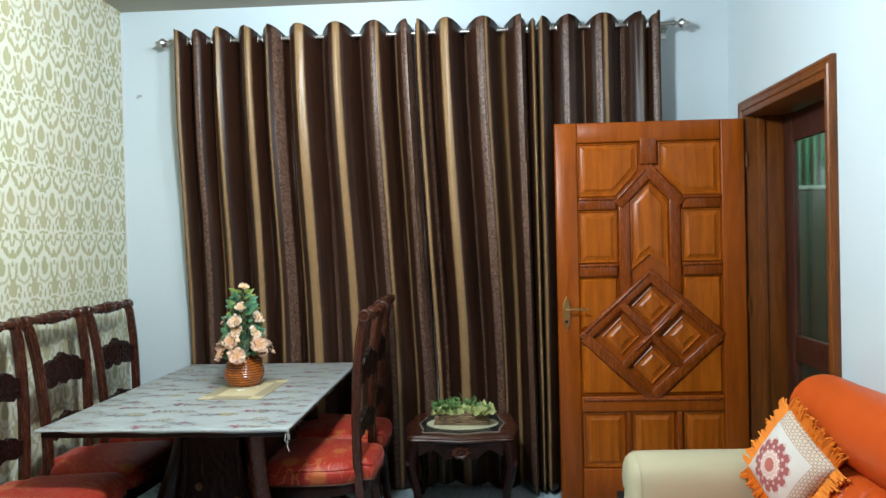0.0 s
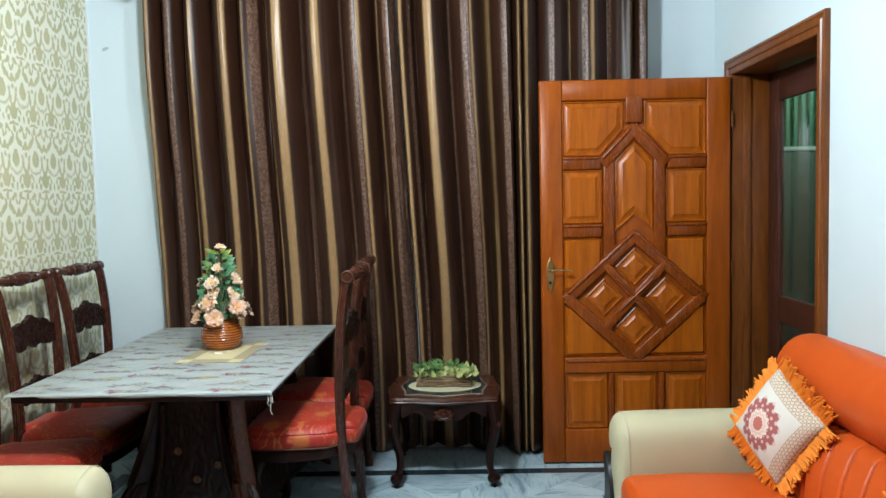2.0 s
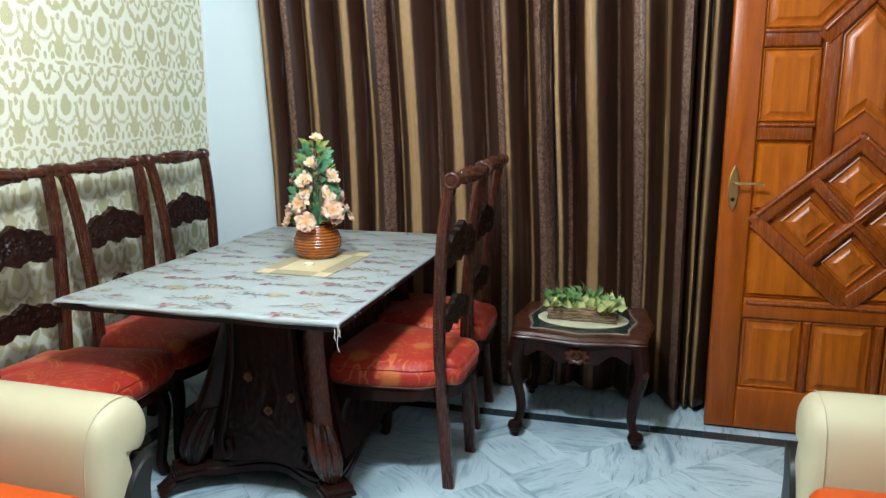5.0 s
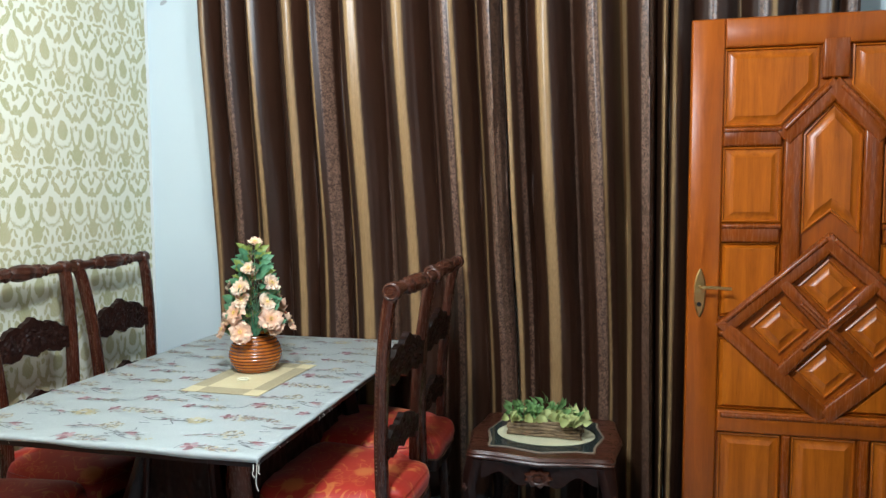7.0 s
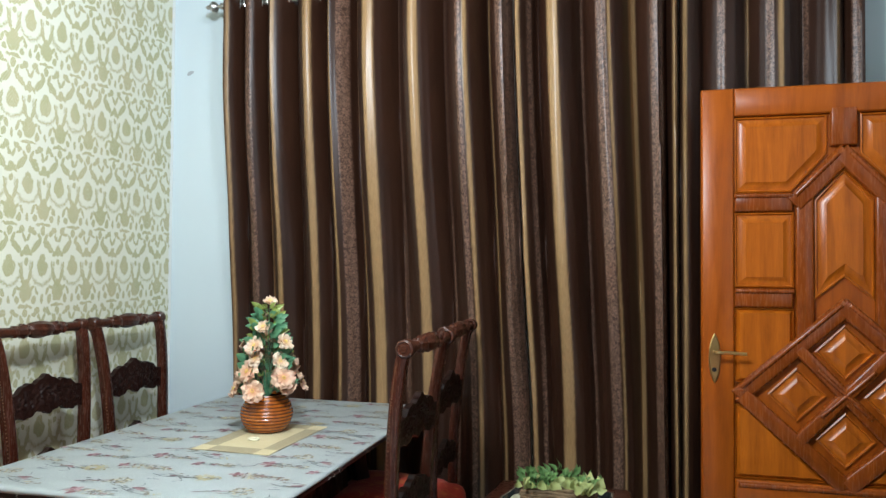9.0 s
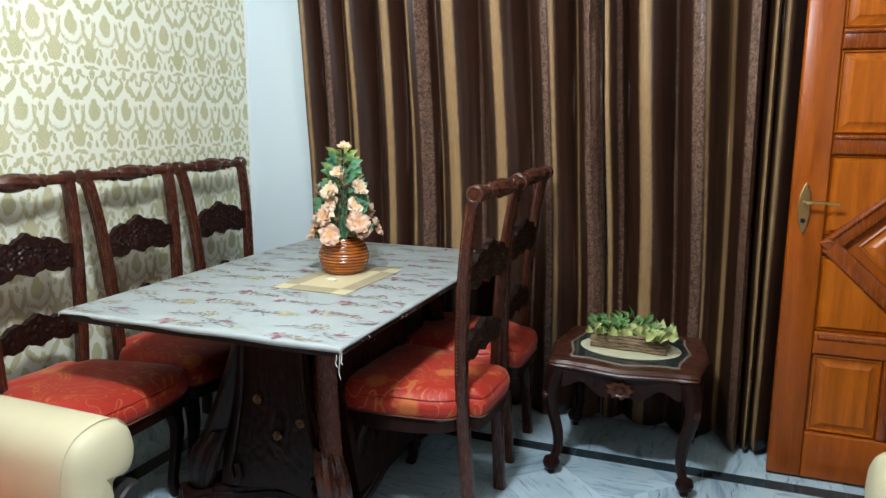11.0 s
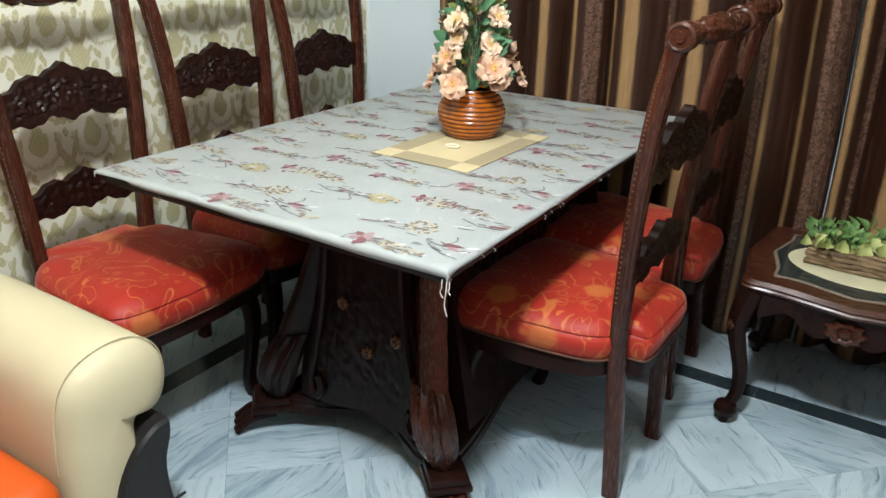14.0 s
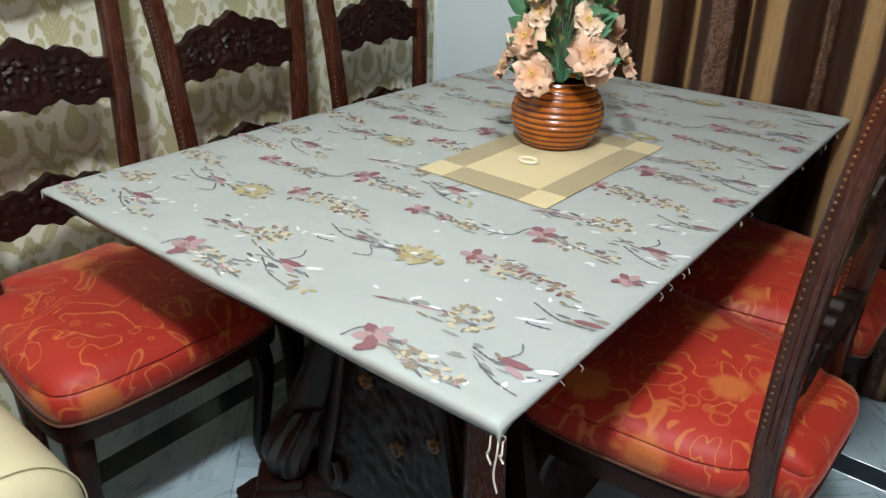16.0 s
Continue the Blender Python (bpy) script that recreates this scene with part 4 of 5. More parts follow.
ink = Print(3)
for ix in range(-3, 4):
    for iy in range(-2, 5):
        ox, oy = -0.64 + 0.4 * ix, 3.33 + 0.4 * iy
        R = ink.rnd
        for sx, sy in ((-0.1, 0.0), (0.17, 0.19), (0.15, 0.06), (0.36, 0.14), (0.12, 0.28), (0.27, 0.24)):
            for k in range(15):
                ink.fleck(ox + sx + 0.13 * (R.random() - 0.5), oy + sy + 0.045 * (R.random() - 0.5), 0.8 * (R.random() - 0.5), 0.012 + 0.02 * R.random(), 0.004 + 0.004 * R.random(), R.choice((7, 7, 0, 3)))
            ink.fleck(ox + sx + 0.10 * (R.random() - 0.5), oy + sy + 0.04 * (R.random() - 0.5), R.random(), 0.022, 0.007, 6)
        # rose on a dark stem
        ink.line([(ox - 0.185, oy - 0.004), (ox - 0.13, oy - 0.022), (ox - 0.07, oy - 0.01), (ox - 0.03, oy - 0.015)], 0.003, 0)
        ink.line([(ox - 0.15, oy - 0.03), (ox - 0.165, oy - 0.055), (ox - 0.13, oy - 0.05)], 0.003, 0)
        ink.fleck(ox - 0.16, oy - 0.045, 0.4, 0.05, 0.008, 6)
        ink.fleck(ox - 0.10, oy - 0.005, 0.2, 0.05, 0.012, 1)
        ink.fleck(ox - 0.075, oy - 0.012, -0.3, 0.03, 0.012, 2)
        ink.line([(ox - 0.08, oy - 0.02), (ox - 0.055, oy - 0.045), (ox - 0.08, oy - 0.06)], 0.003, 0)
        ink.beads(ox, oy, 0.045, 0.034, 40, (3, 4, 5))
        for a in (0.3, 1.5, 2.8, 4.0, 5.2):
            ink.fleck(ox + 0.02 * math.cos(a), oy + 0.015 * math.sin(a), a + 1.3, 0.034, 0.02, 5)
        ink.fleck(ox - 0.005, oy + 0.004, 0.3, 0.03, 0.010, 6)
        ink.fleck(ox + 0.004, oy - 0.012, 0.1, 0.02, 0.012, 3)
        # red flower with a trail of beads
        x, y = ox + 0.075, oy + 0.19
        ink.line([(x - 0.03, y - 0.045), (x - 0.005, y - 0.03), (x, y), (x + 0.015, y + 0.01), (x + 0.09, y - 0.004), (x + 0.18, y - 0.012)], 0.0032, 0)
        ink.line([(x - 0.03, y - 0.045), (x - 0.035, y - 0.06)], 0.003, 0)
        ink.line([(x - 0.03, y - 0.045), (x - 0.05, y - 0.045)], 0.003, 0)
        ink.flower(x + 0.03, y + 0.006, 0.026, 1, 5)
        ink.fleck(x + 0.04, y - 0.02, 1.0, 0.034, 0.018, 1)
        ink.fleck(x + 0.06, y + 0.012, 0.4, 0.03, 0.008, 0)
        ink.beads(x + 0.115, y - 0.004, 0.06, 0.026, 40, (3, 4, 4, 2, 3), 0.6)
        ink.fleck(x + 0.15, y - 0.02, 0.2, 0.012, 0.007, 6)
        # grape trail
        x, y = ox + 0.06, oy + 0.058
        ink.flower(x + 0.006, y, 0.022, 1, 4)
        ink.beads(x + 0.10, y - 0.008, 0.085, 0.03, 74, (3, 4, 3, 1, 4), 0.55)
        ink.line([(x + 0.17, y - 0.012), (x + 0.205, y - 0.02)], 0.003, 3)
        ink.fleck(x + 0.14, y - 0.025, 0.3, 0.014, 0.007, 6)
        ink.fleck(x + 0.06, y + 0.022, 0.6, 0.02, 0.006, 0)
        # short red trail
        x, y = ox + 0.285, oy + 0.14
        ink.flower(x, y, 0.020, 1, 5)
        ink.fleck(x - 0.012, y - 0.012, 0.8, 0.022, 0.012, 1)
        ink.line([(x, y), (x + 0.06, y - 0.004), (x + 0.16, y + 0.008)], 0.0028, 0)
        ink.flower(x + 0.055, y - 0.002, 0.013, 1, 4)
        ink.beads(x + 0.10, y, 0.03, 0.014, 22, (3, 4, 3))
        ink.fleck(x + 0.15, y + 0.008, 0.1, 0.02, 0.006, 6)
        # pink stem and a round cluster
        x, y = ox + 0.03, oy + 0.271
        for k in range(4):
            ink.fleck(x + 0.03 + 0.022 * k, y + 0.004 + 0.006 * k, 0.28 + 0.15 * (R.random() - 0.5), 0.055, 0.006, 2 if k else 1)
        ink.fleck(x + 0.055, y + 0.028, 1.2, 0.02, 0.010, 6)
        ink.beads(x + 0.145, y + 0.034, 0.034, 0.032, 52, (3, 4, 3, 3, 4))
        # fan of stems with a bud
        x, y = ox + 0.215, oy + 0.255
        ink.line([(x, y), (x + 0.04, y - 0.008), (x + 0.085, y + 0.008)], 0.0036, 0)
        ink.line([(x + 0.012, y - 0.014), (x + 0.06, y - 0.04), (x + 0.11, y - 0.05)], 0.003, 0)
        ink.line([(x + 0.04, y - 0.004), (x + 0.055, y + 0.025), (x + 0.045, y + 0.045)], 0.0028, 0)
        ink.fleck(x + 0.06, y + 0.002, 0.1, 0.05, 0.016, 1)
        ink.fleck(x + 0.07, y - 0.012, -0.3, 0.04, 0.012, 2)
        ink.fleck(x + 0.10, y + 0.012, 0.5, 0.03, 0.010, 6)
        ink.beads(x + 0.125, y - 0.04, 0.028, 0.012, 9, (3, 5, 4))
# Loose pale flecks put the cloth's glints into its print.
for k in range(150):
    ink.fleck(TX0 + (TX1 - TX0) * ink.rnd.random(), TY0 + (TY1 - TY0) * ink.rnd.random(), 3 * ink.rnd.random(), 0.010 + 0.008 * ink.rnd.random(), 0.005 + 0.003 * ink.rnd.random(), 6)
sprigs = part("sprig_print", ink.bm, PRINT, cloth_ob, "printed burgundy and gold flower sprigs")
sprigs["kind"] = "stuff"
fray = bmesh.new()
for k in range(16):
    if k % 13 < 12:
        x, y, out = TX1 - 0.001, TY0 + (TY1 - TY0) * random.random(), (1, 0)
    else:
        x, y, out = TX0 + (TX1 - TX0) * random.random(), TY0 + 0.001, (0, -1)
    l = 0.002 + 0.006 * random.random()
    p = spline([(x, y, TZ - 0.008), (x + out[0] * 0.006, y + out[1] * 0.006 + 0.006 * (random.random() - 0.5), TZ - 0.010 - l * 0.4), (x + out[0] * 0.004, y + 0.010 * (random.random() - 0.5), TZ - 0.012 - l)], 3)
    sweep(p, 0.0007, 0.0007, (0, 1, 0.3), 4, 2, bm=fray)
for dx, l in ((0.0, 0.065), (-0.01, 0.03), (0.006, 0.02)):
    p = spline([(TX1 - 0.004 + dx, TY0 + 0.003, TZ - 0.018), (TX1 + dx, TY0 - 0.004, TZ - 0.03), (TX1 - 0.004 + dx, TY0 - 0.002, TZ - 0.02 - l * 0.7), (TX1 + 0.003 + dx, TY0 - 0.004, TZ - 0.02 - l)], 4)
    sweep(p, 0.0026, 0.0026, (0, 1, 0.3), 5, 2, bm=fray)
part("frayed_threads", fray, paint("loose thread", (0.62, 0.58, 0.50), 0.8), cloth_ob)["kind"] = "stuff"

# ---- place mat ----
MZ = TZ + 0.0052
mat_ob = thing("place_mat", pose(-0.728, 3.852, MZ, 0, 0, -1.5), "woven beige place mat with a tan checked border", "place mat")


def weave(name, a, b):
    s = Shade(name)
    p = s.coords()
    w = s.m("SINE", s.m("MULTIPLY", s.xyz(p)[0], 1600.0))
    q = s.m("SINE", s.m("MULTIPLY", s.xyz(p)[1], 1600.0))
    s.bump(s.m("MULTIPLY", w, q), 0.3, 0.001)
    return s.done(s.mix(s.noise(s.scaled(p, 1, 12, 1), 60, 3), a, b), 0.6)


TAN, BEIGE = weave("tan weave", (0.30, 0.25, 0.15), (0.38, 0.31, 0.19)), weave("beige weave", (0.52, 0.43, 0.25), (0.60, 0.50, 0.30))
for (x0, x1, m, nm) in ((-0.15, -0.09, 0, "side"), (-0.09, 0.09, 1, "mid"), (0.09, 0.15, 0, "side")):
    for (y0, y1, k) in ((-0.235, -0.165, 0), (-0.165, 0.165, 1), (0.165, 0.235, 0)):
        centre = (x0 == -0.09) and k == 1
        corner = (x0 != -0.09) and k == 0
        part("mat_field" if centre else "mat_corner" if corner else "mat_border", box((x0, y0, 0), (x1, y1, 0.002)), BEIGE if centre or corner else TAN, mat_ob)

# ---- vase and flowers ----
def pottery():
    s = Shade("glazed ribbed terracotta")
    p = s.coords()
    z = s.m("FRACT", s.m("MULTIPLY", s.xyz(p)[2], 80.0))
    # Bands run darker along the grooves between the ribs.
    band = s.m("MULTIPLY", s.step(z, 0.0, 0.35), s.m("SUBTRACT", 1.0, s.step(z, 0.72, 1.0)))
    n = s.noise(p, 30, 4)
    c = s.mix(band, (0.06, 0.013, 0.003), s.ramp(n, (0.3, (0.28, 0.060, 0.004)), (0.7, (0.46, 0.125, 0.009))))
    return s.done(c, 0.26, Coat_Weight=0.25, Coat_Roughness=0.12)


VX, VY, VZ = -0.772, 3.955, MZ + 0.002
vase = thing("flower_vase", pose(VX, VY, VZ), "round glossy orange brown vase with horizontal ribs", "vase")
prof = [(0.0, 0.0), (0.05, 0.0), (0.056, 0.004)]
for k in range(61):
    z = 0.006 + 0.128 * k / 60
    t = z / 0.14
    r = 0.058 + 0.042 * math.sin(math.pi * min(1, (t * 0.93 + 0.05))) ** 0.75
    prof.append((r + 0.0016 * math.cos(2 * math.pi * (z * 80 - 0.5)), z))
prof += [(0.060, 0.1345), (0.0, 0.125)]
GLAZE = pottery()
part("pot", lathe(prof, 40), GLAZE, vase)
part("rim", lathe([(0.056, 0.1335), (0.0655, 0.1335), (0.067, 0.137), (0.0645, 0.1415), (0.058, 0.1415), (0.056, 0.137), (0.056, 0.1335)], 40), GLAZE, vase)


def petal_flower(r, petals, cup, mats, frill=0.62, seed=0):
    rnd = random.Random(seed)
    bm = bmesh.new()
    for lay in range(2):
        for k in range(petals):
            a = 2 * math.pi * (k + 0.5 * lay) / petals + 0.2 * rnd.random()
            R = r * (1 - 0.3 * lay) * (0.9 + 0.2 * rnd.random())
            grid = []
            for i in range(5):
                t = i / 4
                row = []
                for j in range(5):
                    s = j / 2 - 1
                    w = 0.62 * R * math.sin(math.pi * (0.12 + 0.76 * t)) ** 0.8
                    h = cup * R * t * t + lay * 0.004 + frill * R * math.sin(5 * s + 3 * k) * t * 0.4 - 0.22 * R * max(0, t - 0.6)
                    px, py = R * t, w * s
                    row.append(bm.verts.new((px * math.cos(a) - py * math.sin(a), px * math.sin(a) + py * math.cos(a), h - 0.06 * R * s * s)))
                grid.append(row)
            for p, q in zip(grid, grid[1:]):
                for j in range(4):
                    bm.faces.new((p[j], p[j + 1], q[j + 1], q[j])).material_index = 0
    for k in range(7):
        a = 2 * math.pi * k / 7
        bmesh.ops.create_icosphere(bm, subdivisions=1, radius=0.0018, matrix=Matrix.Translation((0.005 * math.cos(a), 0.005 * math.sin(a), 0.009)))
    for f in bm.faces:
        if f.calc_area() < 1.2e-5 and len(f.verts) == 3:
            f.material_index = 1
    return mesh_of(bm, "flower", mats, True, 80)


def petal_paint(name, inner, outer):
    s = Shade(name)
    p = s.xyz(s.coords())
    d = s.m("SQRT", s.m("ADD", s.m("MULTIPLY", p[0], p[0]), s.m("MULTIPLY", p[1], p[1])))
    vein = s.noise(s.coords(), 160, 3)
    c = s.mix(s.step(s.m("ADD", d, s.m("MULTIPLY", s.m("SUBTRACT", vein, 0.5), 0.016)), 0.006, 0.03), inner, outer)
    return s.done(c, 0.6, Subsurface_Weight=0.08)


PEACH = petal_paint("peach silk petal", (0.60, 0.28, 0.14), (0.62, 0.39, 0.27))
PALE = petal_paint("cream pink silk petal", (0.60, 0.35, 0.19), (0.64, 0.47, 0.34))
POLLEN = Shade("yellow stamen").done((0.75, 0.55, 0.08), 0.7)


def leafy(name, a, b):
    s = Shade(name)
    rnd = s.node("ShaderNodeObjectInfo").outputs["Random"]
    n = s.noise(s.coords(), 70, 4)
    return s.done(s.mix(s.m("ADD", s.m("MULTIPLY", n, 0.5), s.m("MULTIPLY", rnd, 0.5)), a, b), 0.5)


LEAF = leafy("blue green silk leaf", (0.045, 0.15, 0.075), (0.14, 0.30, 0.15))
LIME = leafy("yellow green leaf", (0.16, 0.22, 0.04), (0.30, 0.34, 0.08))


def leaf_mesh(l, w, mat, bend=0.35, fold_up=0.25, name="leaf"):
    bm = bmesh.new()
    grid = []
    for i in range(7):
        t = i / 6
        row = []
        for j in (-1, -0.5, 0, 0.5, 1):
            ww = w / 2 * math.sin(math.pi * (0.04 + 0.94 * t ** 0.85)) * (1 + 0.1 * math.sin(14 * t))
            row.append(bm.verts.new((l * t, ww * j, fold_up * abs(ww * j) + bend * l * (0.25 - (t - 0.5) ** 2) * 1.2 - 0.1 * l * t)))
        grid.append(row)
    for p, q in zip(grid, grid[1:]):
        for j in range(4):
            bm.faces.new((p[j], p[j + 1], q[j + 1], q[j]))
    return mesh_of(bm, name, mat, True, 80)


bouquet = thing("flower_arrangement", pose(VX, VY, VZ + 0.125), "tall bunch of peach silk flowers with green leaves in the vase", "flowers")
rnd = random.Random(11)
stems = bmesh.new()
blooms = [petal_flower(0.041, 6, 0.25, (PEACH, POLLEN), seed=1), petal_flower(0.035, 6, 0.3, (PALE, POLLEN), seed=2), petal_flower(0.029, 5, 0.35, (PALE, POLLEN), seed=3)]
leaf_a, leaf_b = leaf_mesh(0.054, 0.028, LEAF), leaf_mesh(0.046, 0.020, LIME)


def on_bouquet(name, data, p, out, twist, parent, size=1.0, axis="Z"):
    ob = new(name, data)
    ob.parent = parent
    q = Vector(out).normalized().to_track_quat(axis, "Y").to_matrix().to_4x4()
    ob.matrix_local = Matrix.Translation(p) @ q @ pose(0, 0, 0, 0, 0, twist) @ Matrix.Scale(size, 4)
    return ob


def bell(h):
    return 0.116 * (1 - h) ** 0.7 * min(1, 0.55 + h * 4) + 0.012


tiers = ((0.16, 7), (0.27, 4), (0.44, 6), (0.60, 5), (0.78, 3), (1.0, 1))
for n, (h, count, k) in enumerate((h, c, k) for h, c in tiers for k in range(c)):
    a = 2 * math.pi * (k + 3.1 * h) / count + 0.7 * (rnd.random() - 0.5)
    hh = h + 0.09 * (rnd.random() - 0.5)
    r = bell(min(hh, 1)) * (0.82 + 0.36 * rnd.random()) if h < 1 else 0.008
    p = Vector((r * math.cos(a), r * math.sin(a), 0.37 * hh))
    out = Vector((math.cos(a), math.sin(a), 0.35 + 0.6 * h)) if h < 1 else Vector((0.3, -0.5, 1))
    on_bouquet("bloom", blooms[0 if h < 0.3 else 1 if h < 0.7 else 2], p, out, 360 * rnd.random(), bouquet, 0.9 + 0.25 * rnd.random())
    sweep(spline([(0, 0, 0), (p.x * 0.3, p.y * 0.3, p.z * 0.6), tuple(p - out.normalized() * 0.006)], 4), 0.003, 0.003, (0.3, 1, 0.2), 5, 2, bm=stems)
for k in range(230):
    h = rnd.random() ** 1.2 * 0.92
    a = 2 * math.pi * rnd.random()
    r = bell(h) * (0.35 + 0.4 * rnd.random())
    lime = rnd.random() < (0.18 + 0.5 * h)
    on_bouquet("leaf", leaf_b if lime else leaf_a, (r * math.cos(a), r * math.sin(a), 0.02 + 0.36 * h), (math.cos(a), math.sin(a), 0.1 + 0.7 * rnd.random()), 0, bouquet, 0.7 + 0.5 * rnd.random(), "X")
part("stem", stems, LEAF, bouquet)["kind"] = "stuff"
tag_ring = bmesh.new()
loft([[((0.019 + 0.004 * math.cos(q)) * math.cos(p), (0.019 + 0.004 * math.cos(q)) * 0.8 * math.sin(p), 0.004 + 0.0035 * math.sin(q)) for q in [2 * math.pi * j / 8 for j in range(8)]] for p in [2 * math.pi * i / 24 for i in range(25)]], caps=False, bm=tag_ring)
ring_ob = part("napkin_ring", tag_ring, paint("pale yellow plastic", (0.72, 0.66, 0.48), 0.4))
ring_ob.location = (-0.742, 3.80, MZ + 0.0016)
tagged(ring_ob, "small pale ring lying beside the vase", "ring")


# ---- dining chairs ----
def seat_fabric():
    s = Shade("red and gold brocade")
    p = s.coords()
    rnd = s.m("MULTIPLY", s.node("ShaderNodeObjectInfo").outputs["Random"], 9.0)
    q = s.added(s.scaled(p, 1, 1, 0.6), s.vec(rnd, rnd))
    n = s.noise(q, 7.5, 1.5, 0.4, 1.6)
    lines = s.m("MULTIPLY", s.m("ABSOLUTE", s.m("SUBTRACT", s.m("FRACT", s.m("MULTIPLY", n, 5.0)), 0.5)), 2.0)
    v = s.node("ShaderNodeTexVoronoi")
    s.plug(v.inputs["Vector"], q)
    v.inputs["Scale"].default_value = 7.0
    d = v.outputs["Distance"]
    bloom = s.m("SUBTRACT", 1.0, s.step(s.m("ADD", d, s.m("MULTIPLY", s.m("SUBTRACT", s.noise(q, 40, 2), 0.5), 0.18)), 0.20, 0.32))
    small = s.node("ShaderNodeTexVoronoi")
    s.plug(small.inputs["Vector"], q)
    small.inputs["Scale"].default_value = 17.0
    e = s.m("ABSOLUTE", s.m("SUBTRACT", small.outputs["Distance"], 0.26))
    dots = s.m("MULTIPLY", s.m("SUBTRACT", 1.0, s.step(e, 0.02, 0.05)), s.step(s.noise(q, 6, 1), 0.48, 0.56))
    vine = s.m("SUBTRACT", 1.0, s.step(lines, 0.05, 0.16))
    fine = s.noise(q, 240, 2)
    base = s.mix(s.noise(p, 5, 3), (0.29, 0.016, 0.010), (0.41, 0.034, 0.018))
    gold = s.mix(fine, (0.46, 0.125, 0.025), (0.56, 0.215, 0.060))
    mask = s.m("MAXIMUM", s.m("MULTIPLY", bloom, 0.6), s.m("MAXIMUM", s.m("MULTIPLY", vine, 0.6), s.m("MULTIPLY", dots, 0.3)))
    s.bump(s.m("ADD", mask, s.m("MULTIPLY", fine, 0.4)), 0.15, 0.002)
    return s.done(s.mix(mask, base, gold), 0.5, Specular_IOR_Level=0.25, Sheen_Weight=0.12, Sheen_Roughness=0.4)


BROCADE = seat_fabric()
PIPING = paint("brown piping", (0.10, 0.035, 0.015), 0.7)


def chair_post(sy):
    return spline([(0.005, sy * 0.155, 0.0), (0.022, sy * 0.160, 0.25), (0.034, sy * 0.168, 0.45), (0.034, sy * 0.181, 0.68), (0.018, sy * 0.199, 0.93), (-0.006, sy * 0.213, 1.095), (-0.026, sy * 0.222, 1.164)], 6)


def back_x(z):
    return 0.034 - 0.11 * max(0, z - 0.62) ** 1.6


def dining_chair(at, label):
    ob = thing("dining_chair", at, label, "chair", "chairs round the table")
    for sy in (-1, 1):
        path = chair_post(sy)
        post = part("back_post", sweep(path, lambda t: 0.036 + 0.006 * t, lambda t: 0.044 - 0.006 * t, (0, 1, 0), 12, 5), POST_WOOD, ob)
        sc = lathe([(0, -0.022), (0.023, -0.022), (0.029, -0.017), (0.029, 0.017), (0.023, 0.022), (0.020, 0.0195), (0.012, 0.0195), (0.010, 0.0225), (0, 0.0225)], 18, axis="y")
        part("scroll", sc, RED_WOOD, post, "carved scroll end", at=pose(-0.026, sy * 0.222, 1.162))
        beads = bmesh.new()
        pts = [p for p in path if 0.56 < p.z < 1.12]
        for a, b in zip(pts, pts[1:]):
            for q in (0.0, 0.34, 0.67):
                c = a.lerp(b, q)
                bmesh.ops.create_icosphere(beads, subdivisions=1, radius=0.0029, matrix=Matrix.Translation((c.x + 0.010, c.y + sy * 0.0195, c.z)))
        part("beading", beads, WORN, post, "row of small worn gilt beads")
        for dx in (-0.012, -0.002):
            reed = [p + Vector((dx, sy * 0.0185, 0)) for p in path if 0.52 < p.z < 1.13]
            part("reed", sweep(reed, 0.007, 0.006, (1, 0, 0), 6, 2), POST_WOOD, post)
    prof = [(0.0, -0.20), (0.020, -0.20), (0.018, -0.13), (0.023, -0.125), (0.023, -0.118), (0.017, -0.112), (0.020, -0.10), (0.028, -0.085), (0.025, -0.066), (0.019, -0.06), (0.025, -0.05), (0.030, -0.025), (0.031, 0.0)]
    prof = prof + [(r, -h) for r, h in prof[-2::-1]]
    rail = bmesh.new()
    rings = []
    for r, h in prof:
        rings.append([(-0.026 + (r * (1 + (0.10 * math.cos(8 * a + 30 * h) if r > 0.02 else 0))) * math.cos(a), h, 1.162 + r * (1 + (0.10 * math.cos(8 * a + 30 * h) if r > 0.02 else 0)) * math.sin(a)) for a in [2 * math.pi * i / 32 for i in range(32)]])
    part("top_rail", loft(rings, bm=rail), RED_WOOD, ob, "turned and carved top rail")

    def hump(base, h, k):
        return lambda t: base + h * math.cos(math.pi * t / 2) ** 1.5 + k * (math.cos(3.4 * math.pi * t) + 0.35 * math.cos(9 * math.pi * t)) * (1 - abs(t) ** 4)

    part("upper_splat", carved_board(0.186, hump(0.930, 0.052, 0.009), hump(0.842, 0.010, -0.009), 0.016, 72, 24, 0.010, 4.0, 62, lambda z: back_x(z) - 0.006), DARK_WOOD, ob, "pierced and carved cross splat")
    part("lower_splat", carved_board(0.172, hump(0.662, 0.040, 0.008), hump(0.596, 0.008, -0.008), 0.016, 66, 18, 0.009, 8.0, 62, lambda z: back_x(z) - 0.004), DARK_WOOD, ob, "carved lower cross splat")
    half = [(-0.030, 0.0), (-0.030, 0.10), (-0.018, 0.140), (0.030, 0.150), (0.062, 0.196), (0.12, 0.224), (0.25, 0.245), (0.37, 0.256), (0.445, 0.246), (0.474, 0.19), (0.484, 0.09), (0.486, 0.0)]
    pts = [Vector((x, y, 0)) for x, y in half] + [Vector((x, -y, 0)) for x, y in half[-2:0:-1]]
    pts = spline(pts + [pts[0]], 3)[:-1]

    def layer(z, grow, crown=0.0):
        c = Vector((0.22, 0, 0))
        out = []
        for p in pts:
            d = p - c
